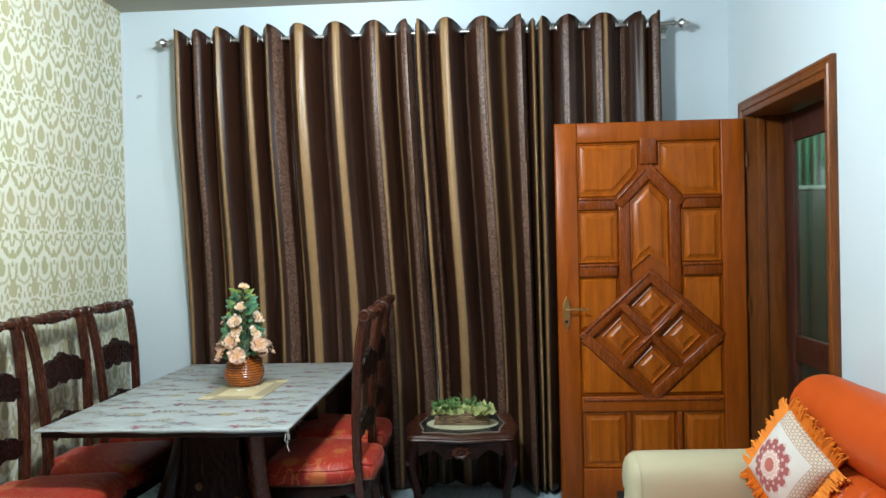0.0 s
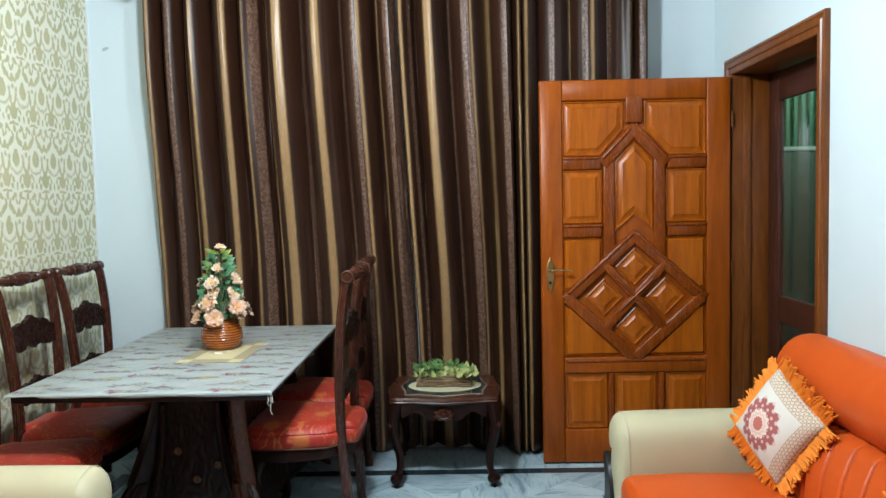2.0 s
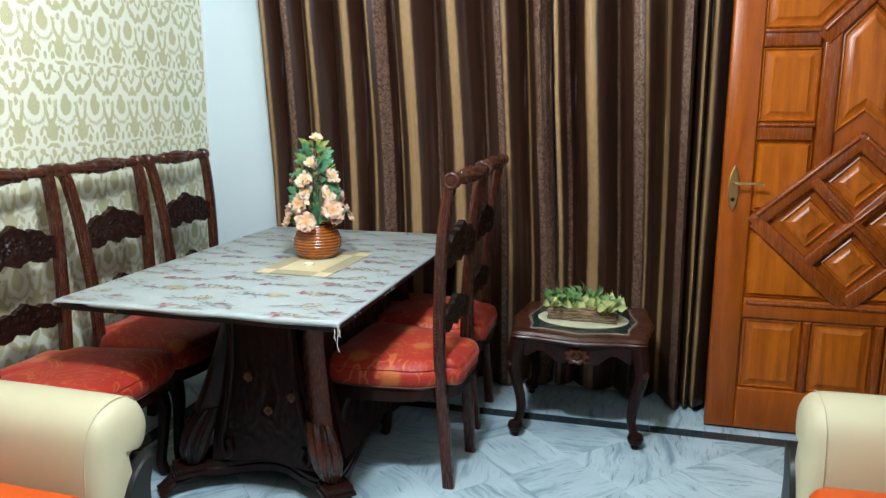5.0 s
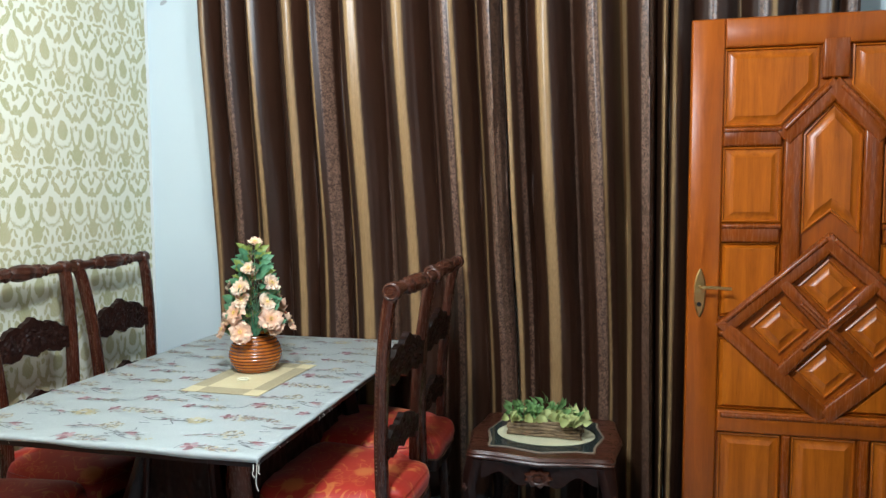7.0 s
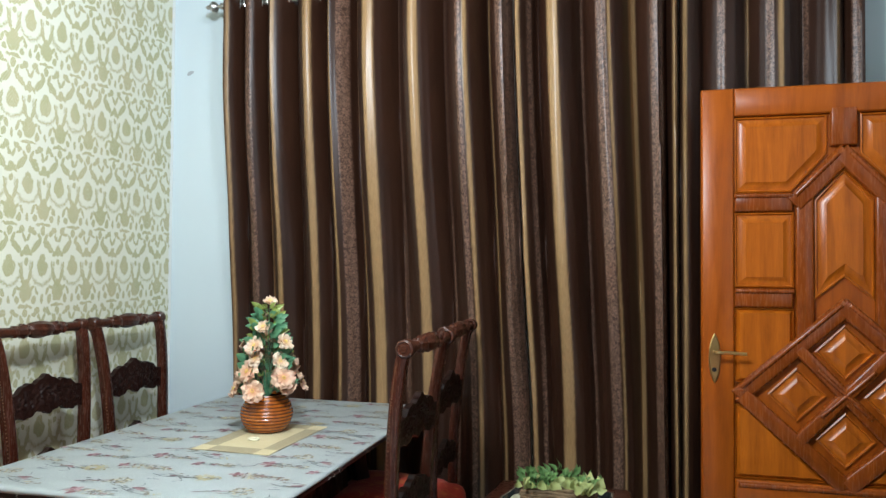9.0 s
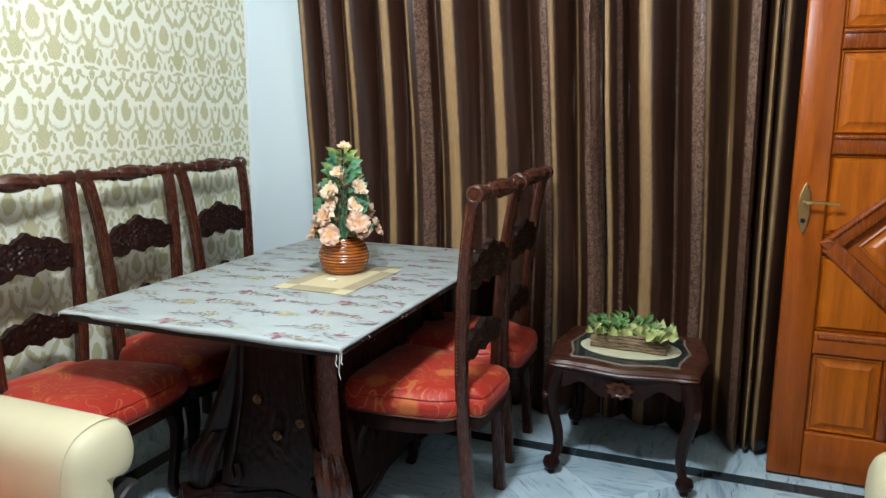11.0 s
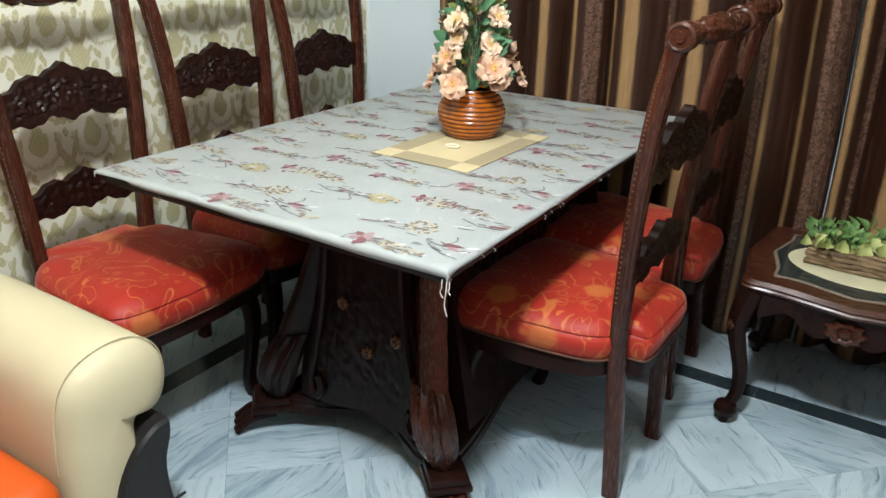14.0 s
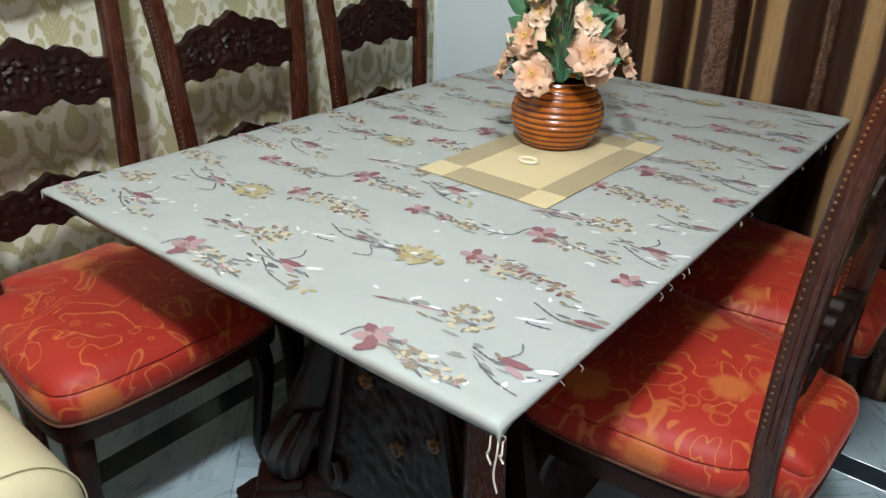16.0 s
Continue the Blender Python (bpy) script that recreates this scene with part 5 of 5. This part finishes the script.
            out.append(c + d * (1 + grow / d.length) + Vector((0, 0, z)))
        return out

    wave = lambda ring: [p + Vector((0, 0, -0.012 * math.sin(math.pi * min(1, max(0, (p.x - 0.05) / 0.42))))) for p in ring]
    part("seat_rail", loft([layer(0.352, -0.016), wave(layer(0.358, -0.006)), wave(layer(0.398, -0.004)), layer(0.404, -0.012)]), DARK_WOOD, ob)
    seat = loft([layer(0.400, -0.008), layer(0.410, 0.001), layer(0.440, 0.008), layer(0.462, 0.004), layer(0.466, -0.003), layer(0.470, 0.001), layer(0.484, -0.008), layer(0.496, -0.030), layer(0.506, -0.075), layer(0.511, -0.13)])
    for v in seat.verts:
        v.co.z += 0.004 * noise.noise(v.co * 13) if v.co.z > 0.43 else 0
    cushion = part("seat", seat, BROCADE, ob, "red and gold brocade seat cushion", auto=70)
    pipe = [p + Vector((0, 0, 0.0)) for p in layer(0.4055, 0.003)]
    part("piping", sweep(pipe + pipe[:1], 0.006, 0.006, (0, 0, 1), 6, 2), PIPING, cushion)
    for sy in (-1, 1):
        leg = spline([(0.395, sy * 0.205, 0.36), (0.418, sy * 0.215, 0.27), (0.405, sy * 0.21, 0.14), (0.395, sy * 0.205, 0.05), (0.41, sy * 0.21, 0.0)], 5)
        part("front_leg", sweep(leg, lambda t: 0.06 - 0.024 * math.sin(math.pi * min(1, t * 0.75)), lambda t: 0.06 - 0.024 * math.sin(math.pi * min(1, t * 0.75)), (0, 1, 0), 12, 3), DARK_WOOD, ob)
    return ob


wallside = "dark carved mahogany chair, red brocade seat, against the papered wall"
first = dining_chair(pose(-1.60, 4.242, 0), wallside)
copy_thing(first, pose(-1.60, 3.722, 0))
copy_thing(first, pose(-1.60, 3.200, 0))
near = copy_thing(first, pose(-0.090, 3.748, 0, 0, 0, 177.4))
near["label"] = "dark carved mahogany chair, red brocade seat, facing the papered wall"
far = copy_thing(first, pose(-0.112, 4.282, 0, 0, 0, 180))
far["label"] = "dark carved mahogany chair, red brocade seat, close to the curtain"

# ---- side table ----
stand = thing("side_table", pose(0.318, 4.350, 0), "carved mahogany side table with cabriole legs and a glass inset", "side table")


def shaped_top(a, b, z, wob):
    out = []
    for k in range(96):
        t = 2 * math.pi * k / 96
        c, s = math.cos(t), math.sin(t)
        c2, s2 = math.copysign(abs(c) ** 0.2, c), math.copysign(abs(s) ** 0.2, s)
        x, y = a * c2, b * s2
        u, v = x / a, y / b
        x *= 1 + wob * math.cos(1.45 * math.pi * v) * abs(u) ** 3 * 0.7
        y *= 1 + wob * math.cos(1.45 * math.pi * u) * abs(v) ** 3
        out.append((x, y, z))
    return out


TOPZ = 0.472
part("tabletop", loft([shaped_top(0.282, 0.264, 0.436, 0.062), shaped_top(0.294, 0.276, 0.442, 0.062), shaped_top(0.298, 0.280, 0.450, 0.062), shaped_top(0.294, 0.276, 0.455, 0.062), shaped_top(0.297, 0.279, 0.462, 0.062), shaped_top(0.286, 0.268, TOPZ, 0.062)]), RED_WOOD, stand, "polished shaped top")
part("inlay_line", loft([shaped_top(0.226, 0.212, TOPZ - 0.002, 0.10), shaped_top(0.224, 0.210, TOPZ + 0.0025, 0.10)]), paint("pale inlay", (0.17, 0.125, 0.085), 0.5), stand)
part("inset", loft([shaped_top(0.217, 0.203, TOPZ - 0.001, 0.10), shaped_top(0.215, 0.201, TOPZ + 0.0045, 0.10)]), Shade("dark green glass top").done((0.02, 0.03, 0.028), 0.08, 0.0, Coat_Weight=0.5), stand, "dark glass inset")
for sx, sy, r in ((0, -1, 90), (0, 1, 90), (-1, 0, 0), (1, 0, 0)):
    edge = carved_board(0.22, lambda t: 0.437, lambda t: 0.385 - 0.028 * math.cos(math.pi * t / 2) ** 3 + 0.016 * math.cos(3 * math.pi * t), 0.018, 60, 10, 0.006, 3.0 + sx, 40)
    apron = part("apron", edge, DARK_WOOD, stand, at=pose(sx * 0.256, sy * 0.246, 0, 0, 0, r))
    if sy:
        shell = rosette(0.044, 9)
        bmesh.ops.scale(shell, vec=(2.0, 1.15, 0.8), verts=shell.verts[:])
        part("carved_shell", shell, RED_WOOD, apron, "worn carved shell", at=pose(-0.014, 0, 0.385, 0, 0, 180) if sy < 0 else pose(0.014, 0, 0.385))
for sx in (-1, 1):
    for sy in (-1, 1):
        d = Vector((sx, sy, 0)).normalized()
        c = Vector((sx * 0.244, sy * 0.242, 0))
        path = spline([c + d * 0.002 + Vector((0, 0, 0.437)), c + d * 0.026 + Vector((0, 0, 0.37)), c + d * 0.028 + Vector((0, 0, 0.31)), c + d * -0.010 + Vector((0, 0, 0.18)), c + d * -0.014 + Vector((0, 0, 0.10)), c + d * 0.012 + Vector((0, 0, 0.05))], 6)
        leg = part("leg", sweep(path, lambda t: 0.066 - 0.038 * t ** 0.7, lambda t: 0.066 - 0.038 * t ** 0.7, (sx, -sy, 0), 12, 3), DARK_WOOD, stand)
        part("knee", rosette(0.016, 5), RED_WOOD, leg, "worn knee carving", at=Matrix.Translation(c + d * 0.052 + Vector((0, 0, 0.335))) @ pose(0, 0, 0, 0, 0, math.degrees(math.atan2(sy, sx))))
        part("ball_foot", lathe([(0, 0), (0.013, 0), (0.016, 0.012), (0.014, 0.02), (0.030, 0.030), (0.035, 0.046), (0.029, 0.064), (0.014, 0.07), (0, 0.072)], 16), DARK_WOOD, leg, at=pose(*(c + d * 0.012)))
bm = bmesh.new()
rings = []
for q, h in ((1.0, 0.0), (1.005, 0.0012), (0.99, 0.0026), (0.9, 0.0022)):
    rings.append([(0.198 * q * math.cos(a), 0.145 * q * math.sin(a), h) for a in [2 * math.pi * i / 64 for i in range(64)]])
doily = part("oval_mat", loft(rings, bm=bm), weave("cream woven mat", (0.46, 0.42, 0.27), (0.55, 0.51, 0.34)))
doily.location = (0.321, 4.340, TOPZ + 0.005)
tagged(doily, "oval cream woven mat on the side table", "table mat")

# ---- planter on the side table ----
PZ = TOPZ + 0.0078
planter = thing("log_planter", pose(0.322, 4.335, PZ, 0, 0, -3), "bark-covered log planter on the oval mat", "planter")


def bark():
    s = Shade("brown bark")
    p = s.coords()
    n = s.noise(s.scaled(p, 1, 5, 5), 18, 5, 0.65)
    s.bump(n, 0.8, 0.006)
    return s.done(s.ramp(n, (0.32, (0.05, 0.028, 0.014)), (0.7, (0.32, 0.21, 0.11))), 0.85)


BARK = bark()
for k in range(5):
    zc, yc = 0.008 + 0.013 * k, (-0.048, -0.05, -0.052, -0.05, -0.047)[k]
    for s in (1, -1):
        p = [Vector((x, s * yc, zc + 0.002 * math.sin(40 * x + k))) for x in np.linspace(-0.152 + 0.004 * (k % 2), 0.150 - 0.005 * (k % 3), 14)]
        part("bark_strip", sweep(p, lambda t: 0.014 + 0.002 * math.sin(19 * t + k), lambda t: 0.014 + 0.002 * math.cos(23 * t), (0, 1, 0), 8, 2.3), BARK, planter)
part("trough", box((-0.148, -0.042, 0.0), (0.146, 0.042, 0.058), 0.004), BARK, planter)
plant = thing("potted_plant", pose(0.322, 4.335, PZ + 0.058, 0, 0, -3), "low artificial plant with green and yellow-green leaves", "plant")
GREEN_LEAF, PALE_LEAF = leafy("fresh green leaf", (0.08, 0.18, 0.05), (0.20, 0.33, 0.11)), leafy("pale lime leaf", (0.34, 0.38, 0.12), (0.50, 0.52, 0.22))
l1, l2, l3 = leaf_mesh(0.055, 0.024, GREEN_LEAF, 0.7), leaf_mesh(0.062, 0.040, PALE_LEAF, 0.8), leaf_mesh(0.038, 0.020, GREEN_LEAF, 0.5)
rnd = random.Random(21)
for k in range(170):
    x = -0.135 + 0.27 * rnd.random()
    a = 2 * math.pi * rnd.random()
    pale = rnd.random() < (0.65 if x > 0.05 else 0.12)
    lift = (0.03 if pale else 0.055) * rnd.random() * (1 - abs(x) / 0.2)
    p = (x + 0.02 * math.cos(a), 0.028 * math.sin(a) - (0.035 if pale else 0), 0.002 + lift + (0.0 if pale else 0.012 * rnd.random()))
    on_bouquet("leaf", (l2 if pale else rnd.choice((l1, l3))), p, (math.cos(a), math.sin(a), 0.25 + 0.9 * rnd.random()), 60 * (rnd.random() - 0.5), plant, 0.7 + 0.4 * rnd.random(), "X")
clump = bmesh.new()
for k in range(24):
    x, a = -0.13 + 0.26 * rnd.random(), 6.28 * rnd.random()
    sweep(spline([(x, 0, -0.004), (x + 0.01 * math.cos(a), 0.015 * math.sin(a), 0.03), (x + 0.03 * math.cos(a), 0.03 * math.sin(a), 0.05 + 0.03 * rnd.random())], 3), 0.003, 0.003, (0.3, 1, 0.1), 5, 2, bm=clump)
part("stem", clump, GREEN_LEAF, plant)["kind"] = "stuff"


# ---- sofas ----
SL, SD = 2.02, 0.92


def arm_ring(x, sy, off, shrink=0.0):
    """The outline of an arm at the depth x; sy = 1 for the arm at y = 0, -1 for the one at the other end."""
    pts = [(-0.085, 0.075), (-0.088, 0.20), (-0.092, 0.33), (-0.091, 0.40), (-0.078, 0.432), (-0.054, 0.443), (-0.030, 0.440), (-0.009, 0.465), (0.0, 0.51), (-0.012, 0.556), (-0.045, 0.592), (-0.09, 0.608), (-0.14, 0.607), (-0.19, 0.590), (-0.226, 0.55), (-0.243, 0.48), (-0.25, 0.39), (-0.252, 0.25), (-0.252, 0.075)]
    p = spline([(y, z, 0) for y, z in pts], 3)
    c = Vector((-0.14, 0.47, 0))
    out = []
    for q in p:
        d = q - c
        if shrink:
            q = c + d * max(0.0, 1 - shrink / max(d.length, 1e-4))
            q.y = max(q.y, 0.076)
        out.append(Vector((x, off + sy * q.x, q.y)))
    return out


def sofa(at, label):
    ob = thing("sofa", at, label, "sofa", "matching leather sofas")
    for sy, off in ((1, 0.0), (-1, -SL)):
        rings = [arm_ring(x, sy, off, s) for x, s in ((0.04, 0.0), (0.2, 0.0), (0.4, -0.003), (0.6, -0.002), (0.80, 0.0), (0.855, 0.002), (0.88, 0.009), (0.895, 0.022), (0.906, 0.042), (0.913, 0.075), (0.916, 0.12))]
        arm = part("arm", loft(rings), CREAM, ob, "cream leather rolled arm", auto=60)
        seam = arm_ring(0.868, sy, off, 0.002)[6:-6]
        part("seam", sweep(seam, 0.003, 0.003, (1, 0, 0), 6, 2), CREAM, arm)
        face = [(-0.048, 0.428), (-0.085, 0.424), (-0.13, 0.39), (-0.168, 0.33), (-0.19, 0.24), (-0.194, 0.12), (-0.194, 0.0), (-0.05, 0.0), (-0.05, 0.10), (-0.058, 0.20), (-0.068, 0.29), (-0.066, 0.35), (-0.050, 0.40)]
        p = [(q.x, q.y) for q in spline([(a, b, 0) for a, b in face + face[:1]], 3)[:-1]]
        wedge = loft([[(x, off + sy * (a + k * (a + 0.09)), b + k * (b - 0.2) * (b > 0.01)) for a, b in p] for x, k in ((0.83, 0.0), (0.925, 0.0), (0.932, -0.03), (0.932, -0.06))])
        wood_face = part("arm_facing", wedge, BLACK_WOOD, arm, "black carved wood facing")
        for z in (0.11, 0.17, 0.23):
            part("groove_bead", box((0.9305, min(off + sy * -0.15, off + sy * -0.035), z), (0.9345, max(off + sy * -0.15, off + sy * -0.035), z + 0.006), 0.001), BLACK_WOOD, arm)
    part("base", box((0.06, -SL + 0.254, 0.07), (0.88, -0.254, 0.235), 0.02), ORANGE, ob)
    n = 2
    w = (SL - 0.508) / n
    for k in range(n):
        y0, y1 = -SL + 0.254 + w * k + 0.002, -SL + 0.254 + w * (k + 1) - 0.002
        bm = box((0.27, y0, 0.237), (0.915, y1, 0.415), 0.05, 4)
        bmesh.ops.subdivide_edges(bm, edges=[e for e in bm.edges if e.calc_length() > 0.2], cuts=8, use_grid_fill=True)
        for v in bm.verts:
            if v.co.z > 0.36:
                u, q = (v.co.x - 0.27) / 0.645, (v.co.y - y0) / (y1 - y0)
                v.co.z += 0.022 * math.sin(math.pi * min(1, max(0, u))) * math.sin(math.pi * min(1, max(0, q))) ** 0.6 + 0.003 * noise.noise(v.co * 9)
        part("seat_cushion", bm, ORANGE, ob, "orange leather seat cushion", auto=80)
    # lower back with pleats
    rings = []
    prof = [(0.08, 0.24), (0.26, 0.26), (0.335, 0.36), (0.345, 0.45), (0.33, 0.54), (0.295, 0.615), (0.24, 0.67), (0.10, 0.68)]
    ps = spline([(x, z, 0) for x, z in prof], 4)
    steps = 300
    for i in range(steps + 1):
        y = -SL + 0.257 + (SL - 0.514) * i / steps
        u = (y / 0.115) % 1.0
        pleat = 0.030 * (1 - abs(2 * u - 1) ** 16) - 0.020
        rings.append([Vector((q.x + (pleat if q.x > 0.2 else 0) * (1 if q.y > 0.3 else 0.3), y + 0.05 * math.sin(math.pi * (q.y - 0.24) / 0.42) * (q.x > 0.2), q.y)) for q in ps])
    part("back_cushion", loft(rings), ORANGE, ob, "pleated orange leather back cushion", auto=80)
    rings = []
    for i in range(60):
        t = i / 59
        y = -SL + 0.10 + (SL - 0.20) * t
        e = min(t, 1 - t) * (SL - 0.20)
        r = 0.142 * (math.sqrt(max(0.02, 1 - (1 - min(1, e / 0.09)) ** 2.2)))
        r += 0.003 * noise.noise((0, y * 8, 0))
        rings.append([Vector((0.140 + r * 0.98 * math.cos(a) + (0.004 * noise.noise((a, y * 14, 2))), y, 0.79 + r * math.sin(a))) for a in [2 * math.pi * j / 28 for j in range(28)]])
    part("back_roll", loft(rings), ORANGE, ob, "padded orange leather back roll", auto=80)
    part("back_frame", box((0.02, -SL + 0.09, 0.06), (0.12, -0.09, 0.70), 0.02), CREAM, ob)
    for y in (-0.2, -SL + 0.2):
        part("leg", lathe([(0, 0), (0.025, 0), (0.03, 0.075), (0, 0.076)], 12), BLACK_WOOD, ob, at=pose(0.12, y, 0))
    return ob


sofa_a = sofa(pose(WL + 0.035, 2.862, 0), "cream and orange leather sofa with rolled arms, by the papered wall")
sofa_b = copy_thing(sofa_a, pose(WR - 0.004, 3.42 - SL, 0, 0, 0, 180))
sofa_b["label"] = "cream and orange leather sofa with fringed cushions, beside the door"


# ---- cushions ----
def cushion_print():
    s = Shade("white cushion with a red medallion")
    c = s.xyz(s.coords())
    x, z = s.m("ADD", c[0], 0.024), s.m("ADD", c[2], 0.024)
    r = s.m("SQRT", s.m("ADD", s.m("MULTIPLY", x, x), s.m("MULTIPLY", z, z)))
    th = s.m("ARCTAN2", z, x)
    lobe = s.m("MULTIPLY", r, s.m("SUBTRACT", 1.0, s.m("MULTIPLY", 0.09, s.m("COSINE", s.m("MULTIPLY", th, 12.0)))))
    dots = s.m("MULTIPLY", s.m("COSINE", s.m("MULTIPLY", th, 12.0)), s.m("COSINE", s.m("MULTIPLY", r, 190.0)))
    inside = s.m("SUBTRACT", 1.0, s.step(lobe, 0.090, 0.098))
    red = s.mix(s.step(dots, 0.35, 0.55), (0.33, 0.095, 0.085), (0.60, 0.40, 0.36))
    med = s.ramp(s.m("MULTIPLY", lobe, 9.0), (0.0, (0.45, 0.13, 0.10)), (0.22, (0.45, 0.13, 0.10)), (0.24, (0.76, 0.68, 0.6)), (0.31, (0.62, 0.4, 0.34)), (0.44, (0.76, 0.68, 0.6)), (0.47, (0.36, 0.085, 0.075)), (1.0, (0.5, 0.2, 0.18)))
    med = s.mix(s.step(lobe, 0.052, 0.056), med, red)
    ground = (0.62, 0.585, 0.53)
    col = s.mix(inside, ground, med)
    trel = s.m("MULTIPLY", s.m("SINE", s.m("MULTIPLY", c[0], 180.0)), s.m("SINE", s.m("MULTIPLY", c[2], 180.0)))
    ringed = s.m("ABSOLUTE", s.m("SUBTRACT", s.m("ABSOLUTE", trel), 0.42))
    border = s.m("MAXIMUM", s.step(c[0], 0.097, 0.100), s.step(c[2], 0.097, 0.100))
    bc = s.mix(s.step(ringed, 0.10, 0.24), (0.30, 0.17, 0.11), (0.62, 0.53, 0.42))
    col = s.mix(border, col, bc)
    s.bump(s.noise(s.coords(), 300, 2), 0.2, 0.001)
    return s.done(col, 0.8)


CUSHION = cushion_print()
FRINGE = paint("orange yarn fringe", (0.88, 0.27, 0.015), 0.8, 0.12)


def cushion(at, label):
    ob = thing("cushion", at, label, "cushion", "cushions on the sofa")
    bm, h, n = bmesh.new(), 0.150, 24
    sides = []
    for s in (-1, 1):
        grid = []
        for i in range(n + 1):
            row = []
            for j in range(n + 1):
                u, v = 2 * i / n - 1, 2 * j / n - 1
                puff = 0.062 * ((1 - u * u) * (1 - v * v)) ** 0.5 + 0.003
                pinch = 1 - 0.045 * (1 - u * u) * abs(v) - 0.045 * (1 - v * v) * abs(u)
                row.append(bm.verts.new((u * h * pinch, s * puff + 0.003 * noise.noise((u * 3, v * 3, s)), v * h * pinch)))
            grid.append(row)
        sides.append(grid)
        for a, b in zip(grid, grid[1:]):
            for j in range(n):
                bm.faces.new((a[j], a[j + 1], b[j + 1], b[j]))
    bmesh.ops.remove_doubles(bm, verts=bm.verts, dist=0.0001)
    rim = lambda g: [g[0][j] for j in range(n + 1)] + [g[i][n] for i in range(1, n + 1)] + [g[n][j] for j in range(n - 1, -1, -1)] + [g[i][0] for i in range(n - 1, 0, -1)]
    a, b = rim(sides[0]), rim(sides[1])
    for k in range(len(a)):
        m = (k + 1) % len(a)
        try:
            bm.faces.new((a[k], a[m], b[m], b[k]))
        except ValueError:
            pass
    part("cover", bm, CUSHION, ob, "white cover with a red medallion and a patterned border", auto=80)
    yarn, rnd = bmesh.new(), random.Random(4)
    for side in range(4):
        q = pose(0, 0, 0, 0, 90 * side, 0)
        for k in range(95):
            t = -1 + 2 * (k + rnd.random()) / 95
            x = t * h
            edge = h * (1 - 0.045 * (1 - t * t))
            l = 0.040 + 0.014 * rnd.random() + 0.008 * math.sin(19 * t + side)
            bend = 0.016 * (rnd.random() - 0.5)
            p = [q @ Vector((x, 0.006 * (rnd.random() - 0.5), edge - 0.004)), q @ Vector((x + bend * 0.5, 0.012 * (rnd.random() - 0.5), edge + l * 0.5)), q @ Vector((x + bend + 0.006 * t, 0.02 * (rnd.random() - 0.5), edge + l))]
            sweep(spline([tuple(v) for v in p], 2), 0.009, 0.006, (0, 1, 0.2), 5, 2, bm=yarn)
    part("fringe", yarn, FRINGE, ob, "thick orange yarn fringe")["kind"] = "stuff"
    return ob


def leaning(at, face, spin):
    """A pose whose local -y looks along face, turned by spin about it."""
    f = Vector(face).normalized()
    q = (-f).to_track_quat("Y", "Z").to_matrix().to_4x4()
    return Matrix.Translation(at) @ q @ pose(0, 0, 0, 0, spin, 0)


c1 = cushion(leaning((1.548, 2.985, 0.642), (-0.90, -0.32, 0.25), 30), "white cushion with a red medallion and orange fringe on the sofa")
copy_thing(c1, leaning((1.545, 2.08, 0.60), (-0.86, -0.32, 0.32), 32))
lay_floor()
